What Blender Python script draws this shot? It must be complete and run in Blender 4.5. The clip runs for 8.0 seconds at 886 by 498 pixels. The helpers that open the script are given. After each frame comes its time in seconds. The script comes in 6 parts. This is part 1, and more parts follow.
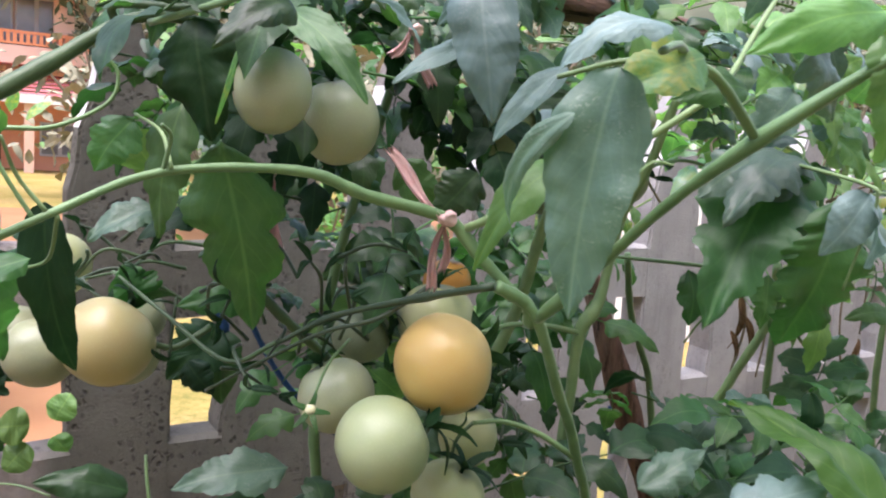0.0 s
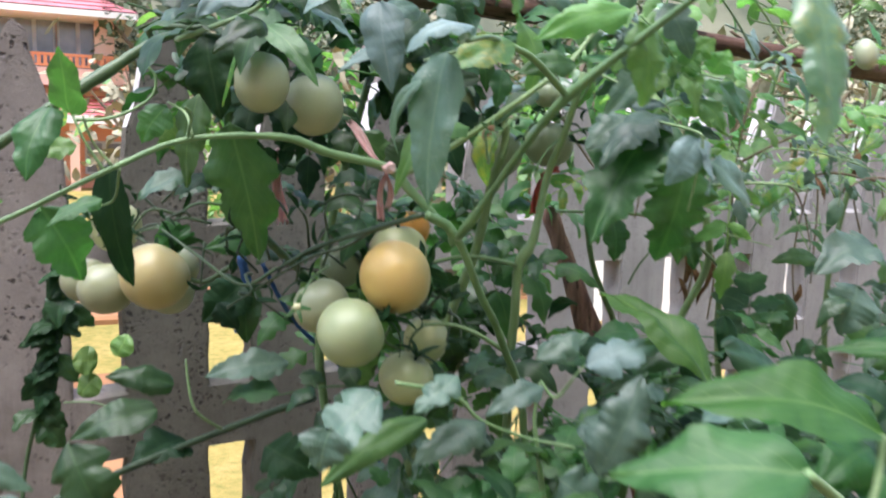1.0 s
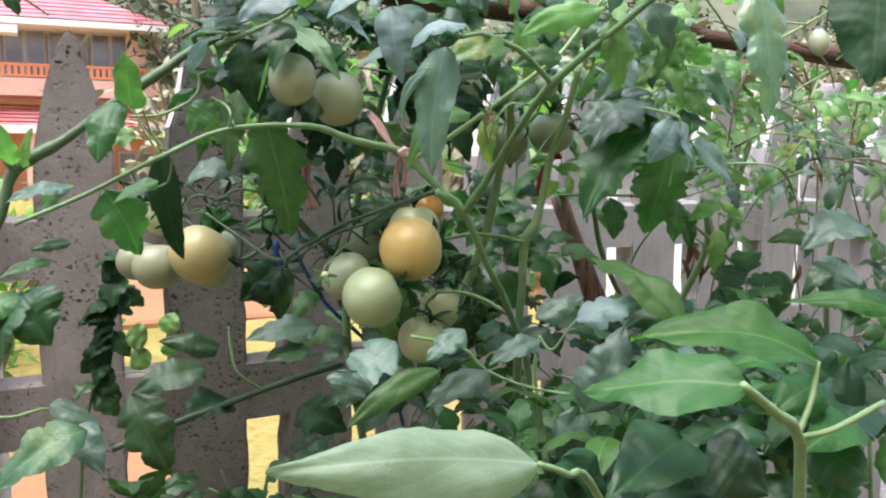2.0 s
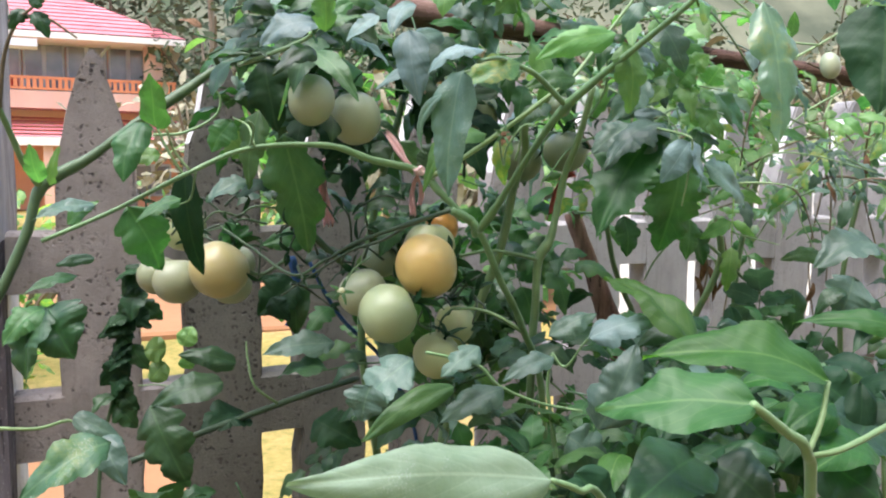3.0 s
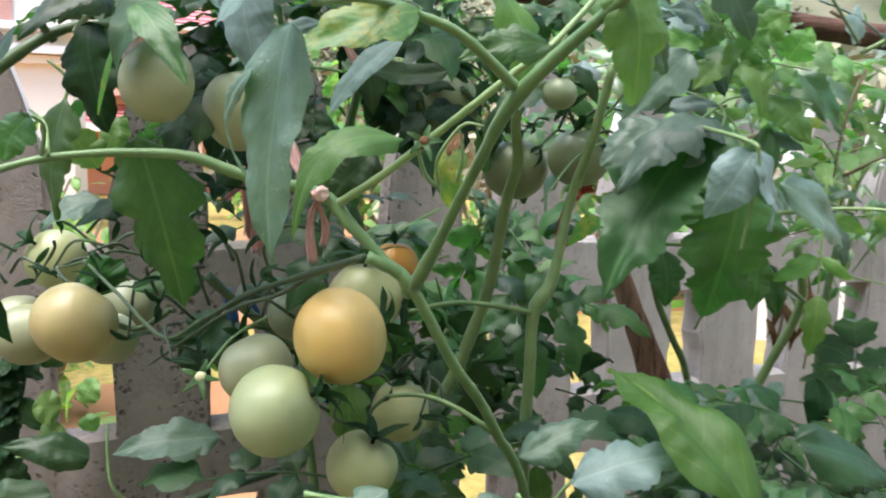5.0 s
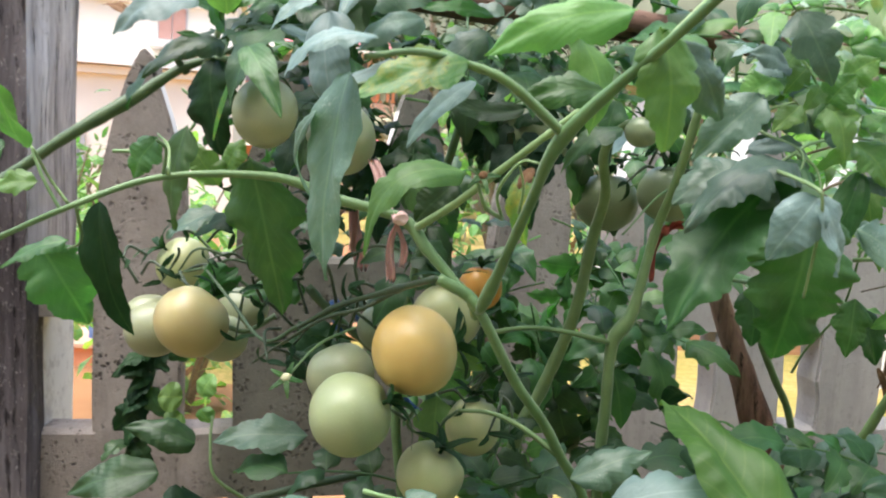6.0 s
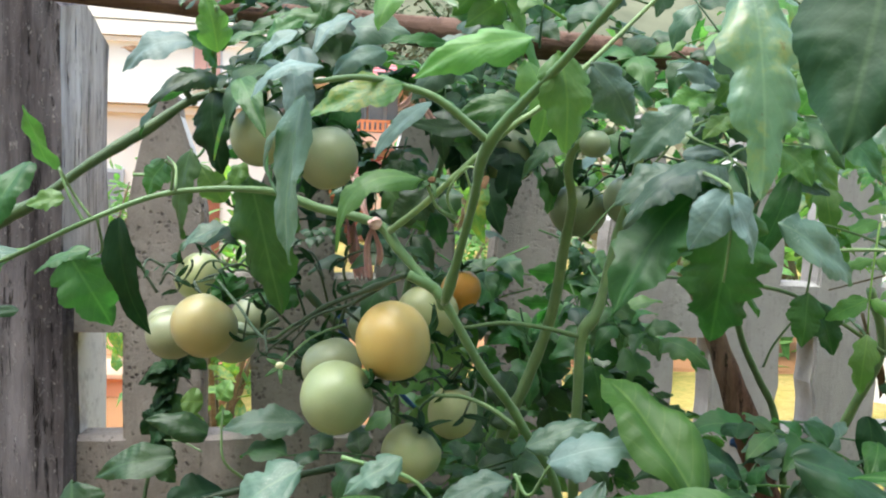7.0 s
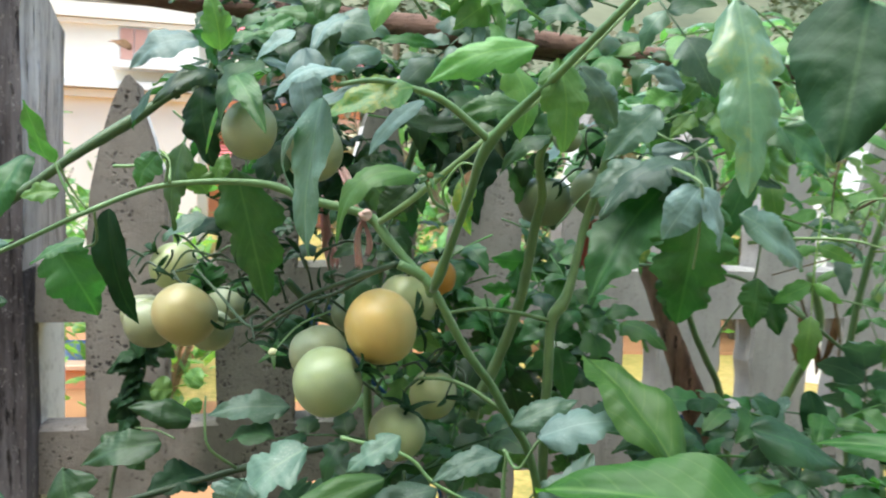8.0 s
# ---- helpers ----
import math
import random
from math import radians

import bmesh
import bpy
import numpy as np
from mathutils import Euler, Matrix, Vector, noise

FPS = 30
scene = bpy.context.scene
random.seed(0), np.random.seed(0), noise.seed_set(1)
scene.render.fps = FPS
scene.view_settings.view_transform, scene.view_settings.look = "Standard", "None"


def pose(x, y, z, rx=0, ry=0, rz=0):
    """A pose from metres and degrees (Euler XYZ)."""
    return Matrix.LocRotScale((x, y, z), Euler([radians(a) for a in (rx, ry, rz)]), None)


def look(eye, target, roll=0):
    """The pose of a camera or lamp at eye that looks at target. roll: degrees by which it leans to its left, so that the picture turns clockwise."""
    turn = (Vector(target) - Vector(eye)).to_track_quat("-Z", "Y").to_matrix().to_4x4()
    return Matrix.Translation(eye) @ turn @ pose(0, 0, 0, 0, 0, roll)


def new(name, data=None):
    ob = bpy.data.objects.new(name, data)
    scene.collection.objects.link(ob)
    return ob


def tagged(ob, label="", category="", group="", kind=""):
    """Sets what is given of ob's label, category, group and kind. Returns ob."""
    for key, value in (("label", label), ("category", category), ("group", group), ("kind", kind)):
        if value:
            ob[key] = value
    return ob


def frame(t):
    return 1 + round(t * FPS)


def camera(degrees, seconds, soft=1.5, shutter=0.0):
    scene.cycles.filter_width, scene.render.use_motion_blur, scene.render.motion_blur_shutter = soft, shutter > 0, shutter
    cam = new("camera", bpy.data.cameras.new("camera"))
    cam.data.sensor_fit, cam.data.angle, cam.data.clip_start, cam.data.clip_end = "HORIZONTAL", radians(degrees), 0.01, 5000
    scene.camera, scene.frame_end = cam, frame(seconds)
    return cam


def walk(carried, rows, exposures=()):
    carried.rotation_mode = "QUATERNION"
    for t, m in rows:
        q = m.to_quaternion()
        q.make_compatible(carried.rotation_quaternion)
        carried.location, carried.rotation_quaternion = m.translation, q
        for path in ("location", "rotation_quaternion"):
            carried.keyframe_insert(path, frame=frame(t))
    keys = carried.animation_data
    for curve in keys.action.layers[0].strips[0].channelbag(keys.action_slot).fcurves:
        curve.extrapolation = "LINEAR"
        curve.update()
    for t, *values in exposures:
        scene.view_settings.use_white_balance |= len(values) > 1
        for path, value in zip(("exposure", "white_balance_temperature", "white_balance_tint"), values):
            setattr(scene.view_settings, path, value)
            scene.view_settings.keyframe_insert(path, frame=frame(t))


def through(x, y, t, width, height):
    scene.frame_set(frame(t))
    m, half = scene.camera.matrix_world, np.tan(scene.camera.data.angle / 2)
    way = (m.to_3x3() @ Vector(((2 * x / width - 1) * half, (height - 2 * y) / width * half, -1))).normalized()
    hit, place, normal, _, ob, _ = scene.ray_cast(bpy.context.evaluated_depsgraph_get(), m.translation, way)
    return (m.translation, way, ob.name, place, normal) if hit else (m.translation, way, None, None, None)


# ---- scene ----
# ---- camera ----
cam = camera(57.0, 8.0, soft=2.1, shutter=0.4)
PATH = [
    (0, (0.068, 0.02, 1.122), (0.897, 1.824, 0.885), 3.9),
    (0.5, (0.068, -0.054, 1.122), (0.85, 1.77, 0.875), 2.8),
    (1, (0.06, -0.191, 1.097), (0.799, 1.652, 0.862), 1.4),
    (1.2, (0.06, -0.241, 1.078), (0.777, 1.611, 0.843), 1.3),
    (2.3, (0.032, -0.289, 1.079), (0.691, 1.587, 0.866), -0.0),
    (2.5, (0.028, -0.288, 1.079), (0.678, 1.592, 0.876), -0.1),
    (3, (0.036, -0.299, 1.084), (0.68, 1.585, 0.892), 0.6),
    (3.5, (0.043, -0.291, 1.092), (0.668, 1.598, 0.894), 0.7),
    (4, (0.092, -0.278, 1.092), (0.691, 1.62, 0.898), 0.8),
    (4.2, (0.122, -0.239, 1.106), (0.717, 1.659, 0.904), 1.1),
    (5.3, (0.237, -0.03, 1.107), (0.624, 1.919, 0.882), 1.3),
    (5.5, (0.24, -0.041, 1.106), (0.55, 1.923, 0.89), 1.8),
    (6, (0.256, -0.095, 1.114), (0.409, 1.891, 0.933), 3.3),
    (6.5, (0.292, -0.151, 1.12), (0.381, 1.843, 0.991), 3.2),
    (7, (0.301, -0.177, 1.101), (0.365, 1.819, 0.987), 1.8),
    (7.5, (0.298, -0.175, 1.096), (0.362, 1.82, 0.973), 1.2),
    (8, (0.256, -0.208, 1.105), (0.484, 1.774, 0.962), 1.9),
]
BALANCE = [(0, 1.46, 6260, 21), (0.5, 1.47, 5900, 18), (1, 1.45, 6100, 16), (2.5, 1.42, 6300, 13), (3.5, 1.42, 6050, 13), (4, 1.41, 5960, 7), (5.5, 1.56, 6600, 12), (7, 1.47, 6350, 2), (7.5, 1.52, 6320, 3), (8, 1.45, 6250, -1)]
walk(cam, [(t, look(eye, target, roll)) for t, eye, target, roll in PATH], BALANCE)

# ---- light: bright overcast day, sun veiled and high ----
SUN_HIGH, SUN_TURN = radians(75), radians(240)
world = bpy.data.worlds.new("sky")
scene.world = world
world.use_nodes = True
wn = world.node_tree.nodes
wn.clear()
sky = wn.new("ShaderNodeTexSky")
sky.sky_type, sky.sun_disc = "NISHITA", False
sky.sun_elevation, sky.sun_rotation = SUN_HIGH, SUN_TURN
sky.air_density, sky.dust_density, sky.ozone_density = 1.0, 3.0, 1.2
wb = wn.new("ShaderNodeBackground")
wb.inputs["Strength"].default_value = 0.15
wo = wn.new("ShaderNodeOutputWorld")
world.node_tree.links.new(sky.outputs[0], wb.inputs["Color"])
world.node_tree.links.new(wb.outputs[0], wo.inputs["Surface"])
sun_data = bpy.data.lights.new("sun", "SUN")
sun_data.energy, sun_data.angle, sun_data.color = 2.6, radians(60), (1.0, 0.97, 0.96)
sun = new("sun", sun_data)
sun_way = Vector((math.sin(SUN_TURN) * math.cos(SUN_HIGH), math.cos(SUN_TURN) * math.cos(SUN_HIGH), math.sin(SUN_HIGH)))
sun.matrix_world = look(sun_way * 30, (0, 0, 0))


# ---- materials ----
class Mat:
    """A node material with short ways to add noise, ramps and bumps."""

    def __init__(self, name, rough=0.6, metal=0.0, spec=0.5):
        self.mat = bpy.data.materials.new(name)
        self.mat.use_nodes = True
        self.n, self.l = self.mat.node_tree.nodes, self.mat.node_tree.links
        self.p = self.n["Principled BSDF"]
        self.p.inputs["Roughness"].default_value = rough
        self.p.inputs["Metallic"].default_value = metal
        self.p.inputs["Specular IOR Level"].default_value = spec
        self.coord = self.n.new("ShaderNodeTexCoord")

    def node(self, kind, **values):
        made = self.n.new(kind)
        for key, value in values.items():
            made.inputs[key].default_value = value
        return made

    def link(self, a, b):
        self.l.new(a, b)

    def stretch(self, source, scale):
        m = self.node("ShaderNodeMapping", Scale=scale)
        self.link(source, m.inputs["Vector"])
        return m.outputs[0]

    def noise(self, scale, detail=4.0, where=None, rough=0.6):
        t = self.node("ShaderNodeTexNoise", Scale=scale, Detail=detail, Roughness=rough)
        self.link(where or self.coord.outputs["Object"], t.inputs["Vector"])
        return t.outputs["Fac"]

    def ramp(self, fac, stops):
        r = self.n.new("ShaderNodeValToRGB")
        while len(r.color_ramp.elements) < len(stops):
            r.color_ramp.elements.new(0.5)
        for e, (at, c) in zip(r.color_ramp.elements, stops):
            e.position, e.color = at, (*c, 1.0) if len(c) == 3 else c
        self.link(fac, r.inputs["Fac"])
        return r.outputs["Color"]

    def mix(self, fac, a, b, how="MIX"):
        m = self.n.new("ShaderNodeMix")
        m.data_type, m.blend_type = "RGBA", how
        for value, slot in ((fac, m.inputs[0]), (a, m.inputs[6]), (b, m.inputs[7])):
            if isinstance(value, (int, float)):
                slot.default_value = value
            elif isinstance(value, tuple):
                slot.default_value = (*value, 1.0)
            else:
                self.link(value, slot)
        return m.outputs[2]

    def math(self, how, a, b=0.0):
        m = self.n.new("ShaderNodeMath")
        m.operation = how
        for value, slot in ((a, m.inputs[0]), (b, m.inputs[1])):
            if isinstance(value, (int, float)):
                slot.default_value = value
            else:
                self.link(value, slot)
        return m.outputs[0]

    def vary(self, colour, amount=0.1, hue=0.02):
        """Each object its own tint."""
        info = self.n.new("ShaderNodeObjectInfo")
        geo = self.n.new("ShaderNodeNewGeometry")
        both = self.math("FRACT", self.math("ADD", info.outputs["Random"], geo.outputs["Random Per Island"]))
        h = self.n.new("ShaderNodeHueSaturation")
        self.link(self.math("ADD", self.math("MULTIPLY", both, 2 * hue), 0.5 - hue), h.inputs["Hue"])
        other = self.math("FRACT", self.math("MULTIPLY", both, 7.3))
        self.link(self.math("ADD", self.math("MULTIPLY", other, 2 * amount), 1 - amount), h.inputs["Value"])
        self.link(colour, h.inputs["Color"])
        return h.outputs[0]

    def bump(self, height, strength=0.3, distance=0.002):
        b = self.node("ShaderNodeBump", Strength=strength, Distance=distance)
        self.link(height, b.inputs["Height"])
        self.link(b.outputs[0], self.p.inputs["Normal"])
        return b.outputs[0]

    def colour(self, c):
        self.link(c, self.p.inputs["Base Color"])

    def rough(self, r):
        self.link(r, self.p.inputs["Roughness"])


def leaf_material(name, dark, light, vein, through, thin=0.3, rough=0.44, spots=0.0, sheen=0.5, fuzz=0.03, residue=0.0):
    m = Mat(name, rough, 0.0, sheen)
    m.p.inputs["Sheen Weight"].default_value = fuzz
    m.p.inputs["Sheen Roughness"].default_value = 0.45
    m.p.inputs["Sheen Tint"].default_value = (0.85, 0.95, 1.0, 1.0)
    uv = m.coord.outputs["UV"]
    sep = m.n.new("ShaderNodeSeparateXYZ")
    m.link(uv, sep.inputs[0])
    side = m.math("ABSOLUTE", m.math("SUBTRACT", sep.outputs[0], 0.5))
    # side veins run forward from the midrib
    bent = m.math("MULTIPLY", m.math("POWER", side, 1.4), 9.0)
    run = m.math("SUBTRACT", m.math("MULTIPLY", sep.outputs[1], 7.0), bent)
    saw = m.math("ABSOLUTE", m.math("SUBTRACT", m.math("FRACT", run), 0.5))
    side_vein = m.ramp(saw, [(0.0, (1, 1, 1)), (0.09, (0, 0, 0))])
    mid_vein = m.ramp(side, [(0.008, (1, 1, 1)), (0.03, (0, 0, 0))])
    fade = m.math("MULTIPLY", side_vein, 0.4)
    veins = m.math("MAXIMUM", fade, mid_vein)
    patch = m.noise(28.0, 4.0)
    body = m.mix(m.ramp(patch, [(0.35, (0, 0, 0)), (0.68, (1, 1, 1))]), dark, light)
    fine = m.noise(420.0, 3.0)
    body = m.mix(m.math("MULTIPLY", fine, 0.35), body, light)
    body = m.mix(m.math("MULTIPLY", veins, 0.6), body, vein)
    if spots:
        ill = m.ramp(m.noise(34.0, 5.0, rough=0.75), [(0.5, (0, 0, 0)), (0.66, (1, 1, 1))])
        body = m.mix(m.math("MULTIPLY", ill, spots), body, (0.42, 0.36, 0.06))
        brown = m.ramp(m.noise(75.0, 4.0, rough=0.8), [(0.66, (0, 0, 0)), (0.72, (1, 1, 1))])
        body = m.mix(m.math("MULTIPLY", brown, spots), body, (0.16, 0.07, 0.025))
    if residue:
        # pale dried specks of spray, in patches
        grain = m.ramp(m.noise(900.0, 2.0), [(0.56, (0, 0, 0)), (0.66, (1, 1, 1))])
        where = m.ramp(m.noise(60.0, 3.0), [(0.52, (0, 0, 0)), (0.7, (1, 1, 1))])
        body = m.mix(m.math("MULTIPLY", m.math("MULTIPLY", grain, where), residue), body, (0.5, 0.54, 0.52))
    body = m.vary(body, 0.25, 0.02)
    m.colour(body)
    ripple = m.noise(130.0, 2.0)
    quilt = m.math("MULTIPLY", m.ramp(saw, [(0.0, (0, 0, 0)), (0.4, (1, 1, 1))]), m.ramp(side, [(0.0, (0, 0, 0)), (0.12, (1, 1, 1))]))
    pucker = m.math("ADD", m.math("MULTIPLY", ripple, 0.4), m.math("MULTIPLY", m.noise(420.0, 4.0), 0.14))
    height = m.math("ADD", pucker, m.math("MULTIPLY", quilt, 0.08))
    normal = m.bump(height, 0.6, 0.0018)
    m.rough(m.math("ADD", m.math("MULTIPLY", fine, 0.14), rough - 0.03))
    glow = m.n.new("ShaderNodeBsdfTranslucent")
    m.link(m.mix(1.0, body, through, "MULTIPLY"), glow.inputs["Color"])
    m.link(normal, glow.inputs["Normal"])
    both = m.node("ShaderNodeMixShader", Fac=thin)
    m.link(m.p.outputs[0], both.inputs[1])
    m.link(glow.outputs[0], both.inputs[2])
    m.link(both.outputs[0], m.n["Material Output"].inputs["Surface"])
    return m.mat


# darker greens: on inner and low leaves the shade is in the colour
LEAF_DARK = leaf_material("tomato leaf dark", (0.016, 0.048, 0.016), (0.034, 0.087, 0.030), (0.054, 0.124, 0.041), (2.0, 2.8, 1.1), 0.24, 0.42)
LEAF_DEEP = leaf_material("deep green leaf toned for shade", (0.009, 0.034, 0.013), (0.021, 0.060, 0.023), (0.038, 0.085, 0.032), (1.7, 2.3, 1.1), 0.16, 0.5, sheen=0.2, fuzz=0.0)
LEAF_MID = leaf_material("tomato leaf", (0.034, 0.102, 0.029), (0.065, 0.167, 0.048), (0.104, 0.223, 0.068), (1.8, 2.4, 1.1), 0.3)
# lightened base colour, also for the backlit, hazy look of the right-hand growth
LEAF_BRIGHT = leaf_material("bright green leaf", (0.082, 0.195, 0.05), (0.155, 0.3, 0.088), (0.200, 0.347, 0.093), (1.8, 2.1, 1.1), 0.36)
LEAF_PALE = leaf_material("downy leaf", (0.049, 0.102, 0.068), (0.102, 0.171, 0.119), (0.136, 0.214, 0.135), (1.7, 2.4, 1.2), 0.22, 0.42, sheen=0.55, fuzz=0.12, residue=0.3)
# waxy upturned leaves; the sky's bluish sheen is mixed into the base colour
LEAF_WAXY = leaf_material("waxy blue-green leaf", (0.1, 0.165, 0.15), (0.165, 0.25, 0.23), (0.22, 0.3, 0.27), (1.5, 2.0, 1.4), 0.18, 0.47, sheen=0.45, fuzz=0.15, residue=0.25)
LEAF_SICK = leaf_material("yellowing leaf", (0.08, 0.19, 0.06), (0.15, 0.29, 0.1), (0.24, 0.36, 0.13), (2.0, 2.6, 1.0), 0.38, 0.42, spots=0.75, sheen=0.5)
LEAF_SICK_DARK = leaf_material("spotted dark leaf", (0.026, 0.075, 0.03), (0.05, 0.115, 0.05), (0.1, 0.17, 0.09), (1.8, 2.4, 1.1), 0.2, 0.42, spots=0.16, sheen=0.4, residue=0.3)
LEAF_SHEEN = leaf_material("glossy bright green leaf", (0.1, 0.21, 0.11), (0.21, 0.33, 0.21), (0.25, 0.37, 0.23), (1.8, 2.3, 1.2), 0.32, 0.28, spots=0.45, sheen=0.9, fuzz=0.12)
PEPPER_LEAF = leaf_material("pepper leaf", (0.024, 0.08, 0.014), (0.046, 0.122, 0.026), (0.11, 0.205, 0.062), (2.2, 2.7, 0.8), 0.34, 0.42, sheen=0.3, fuzz=0.0)
PEPPER_PALE = leaf_material("pale pepper leaf", (0.19, 0.28, 0.175), (0.29, 0.385, 0.265), (0.38, 0.48, 0.34), (1.9, 2.2, 1.2), 0.3, 0.44, sheen=0.45, residue=0.7)
PEPPER_SOFT = leaf_material("greyish pepper leaf", (0.032, 0.095, 0.022), (0.06, 0.14, 0.038), (0.14, 0.24, 0.082), (2.0, 2.4, 1.0), 0.28, 0.42, sheen=0.35, fuzz=0.05)


def stem_material(name, dark, light, rough=0.5):
    m = Mat(name, rough)
    run = m.ramp(m.noise(45.0, 5.0), [(0.3, dark), (0.7, light)])
    m.colour(m.vary(m.mix(m.math("MULTIPLY", m.noise(600.0, 2.0), 0.4), run, light), 0.12, 0.012))
    m.bump(m.noise(900.0, 2.0), 0.4, 0.0006)
    m.p.inputs["Sheen Weight"].default_value = 0.25
    m.p.inputs["Sheen Roughness"].default_value = 0.3
    return m.mat


STEM = stem_material("green stem", (0.085, 0.165, 0.06), (0.16, 0.27, 0.11))
STEM_DARK = stem_material("dark stem", (0.04, 0.082, 0.034), (0.085, 0.15, 0.062))
# stalks deep among the fruit: stem green darkened to stand for shade
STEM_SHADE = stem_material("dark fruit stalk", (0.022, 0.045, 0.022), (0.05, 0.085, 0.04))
STEM_PALE = stem_material("pale stem", (0.14, 0.24, 0.09), (0.24, 0.37, 0.16))
STEM_DRY = stem_material("dry stem", (0.1, 0.075, 0.045), (0.24, 0.19, 0.12), 0.8)


def fruit_material(name, low, high, blush, amount):
    m = Mat(name, 0.3, 0.0, 0.4)
    m.p.inputs["Subsurface Weight"].default_value = 0.15
    m.p.inputs["Coat Weight"].default_value = 0.25
    m.p.inputs["Coat Roughness"].default_value = 0.27
    m.p.inputs["Subsurface Radius"].default_value = (0.01, 0.012, 0.004)
    sep = m.n.new("ShaderNodeSeparateXYZ")
    m.link(m.coord.outputs["Generated"], sep.inputs[0])
    body = m.mix(m.ramp(sep.outputs[2], [(0.25, (0, 0, 0)), (0.95, (1, 1, 1))]), low, high)
    body = m.mix(m.math("MULTIPLY", m.ramp(m.noise(22.0, 3.0), [(0.35, (0, 0, 0)), (0.7, (1, 1, 1))]), amount), body, blush)
    speck = m.ramp(m.noise(700.0, 2.0), [(0.55, (0, 0, 0)), (0.75, (1, 1, 1))])
    body = m.mix(m.math("MULTIPLY", speck, 0.18), body, (0.55, 0.6, 0.35))
    m.colour(m.vary(body, 0.06, 0.008))
    m.bump(m.noise(60.0, 3.0), 0.08, 0.002)
    m.rough(m.math("ADD", m.math("MULTIPLY", m.noise(90.0, 3.0), 0.2), 0.28))
    return m.mat


FRUIT_GREEN = fruit_material("green tomato skin", (0.365, 0.435, 0.235), (0.304, 0.374, 0.191), (0.400, 0.426, 0.235), 0.4)
FRUIT_PALE = fruit_material("pale tomato skin", (0.400, 0.444, 0.235), (0.339, 0.400, 0.191), (0.470, 0.435, 0.244), 0.5)
FRUIT_BLUSH = fruit_material("turning tomato skin", (0.6, 0.41, 0.135), (0.6, 0.52, 0.25), (0.62, 0.39, 0.12), 0.5)
FRUIT_TAN = fruit_material("brownish tomato skin", (0.46, 0.385, 0.18), (0.47, 0.47, 0.26), (0.5, 0.36, 0.15), 0.6)
FRUIT_DULL = fruit_material("dull tomato skin", (0.313, 0.339, 0.209), (0.270, 0.304, 0.174), (0.357, 0.339, 0.209), 0.5)
FRUIT_ORANGE = fruit_material("orange tomato skin", (0.592, 0.261, 0.044), (0.539, 0.278, 0.061), (0.626, 0.296, 0.070), 0.5)
FRUIT_GREY = fruit_material("greyish green tomato skin", (0.345, 0.375, 0.235), (0.3, 0.35, 0.215), (0.37, 0.375, 0.23), 0.45)
# unripe fruit set further back; its skin is darkened in place of shade
FRUIT_SHADE = fruit_material("unripe tomato skin toned for shade", (0.244, 0.296, 0.183), (0.200, 0.252, 0.148), (0.252, 0.296, 0.183), 0.4)


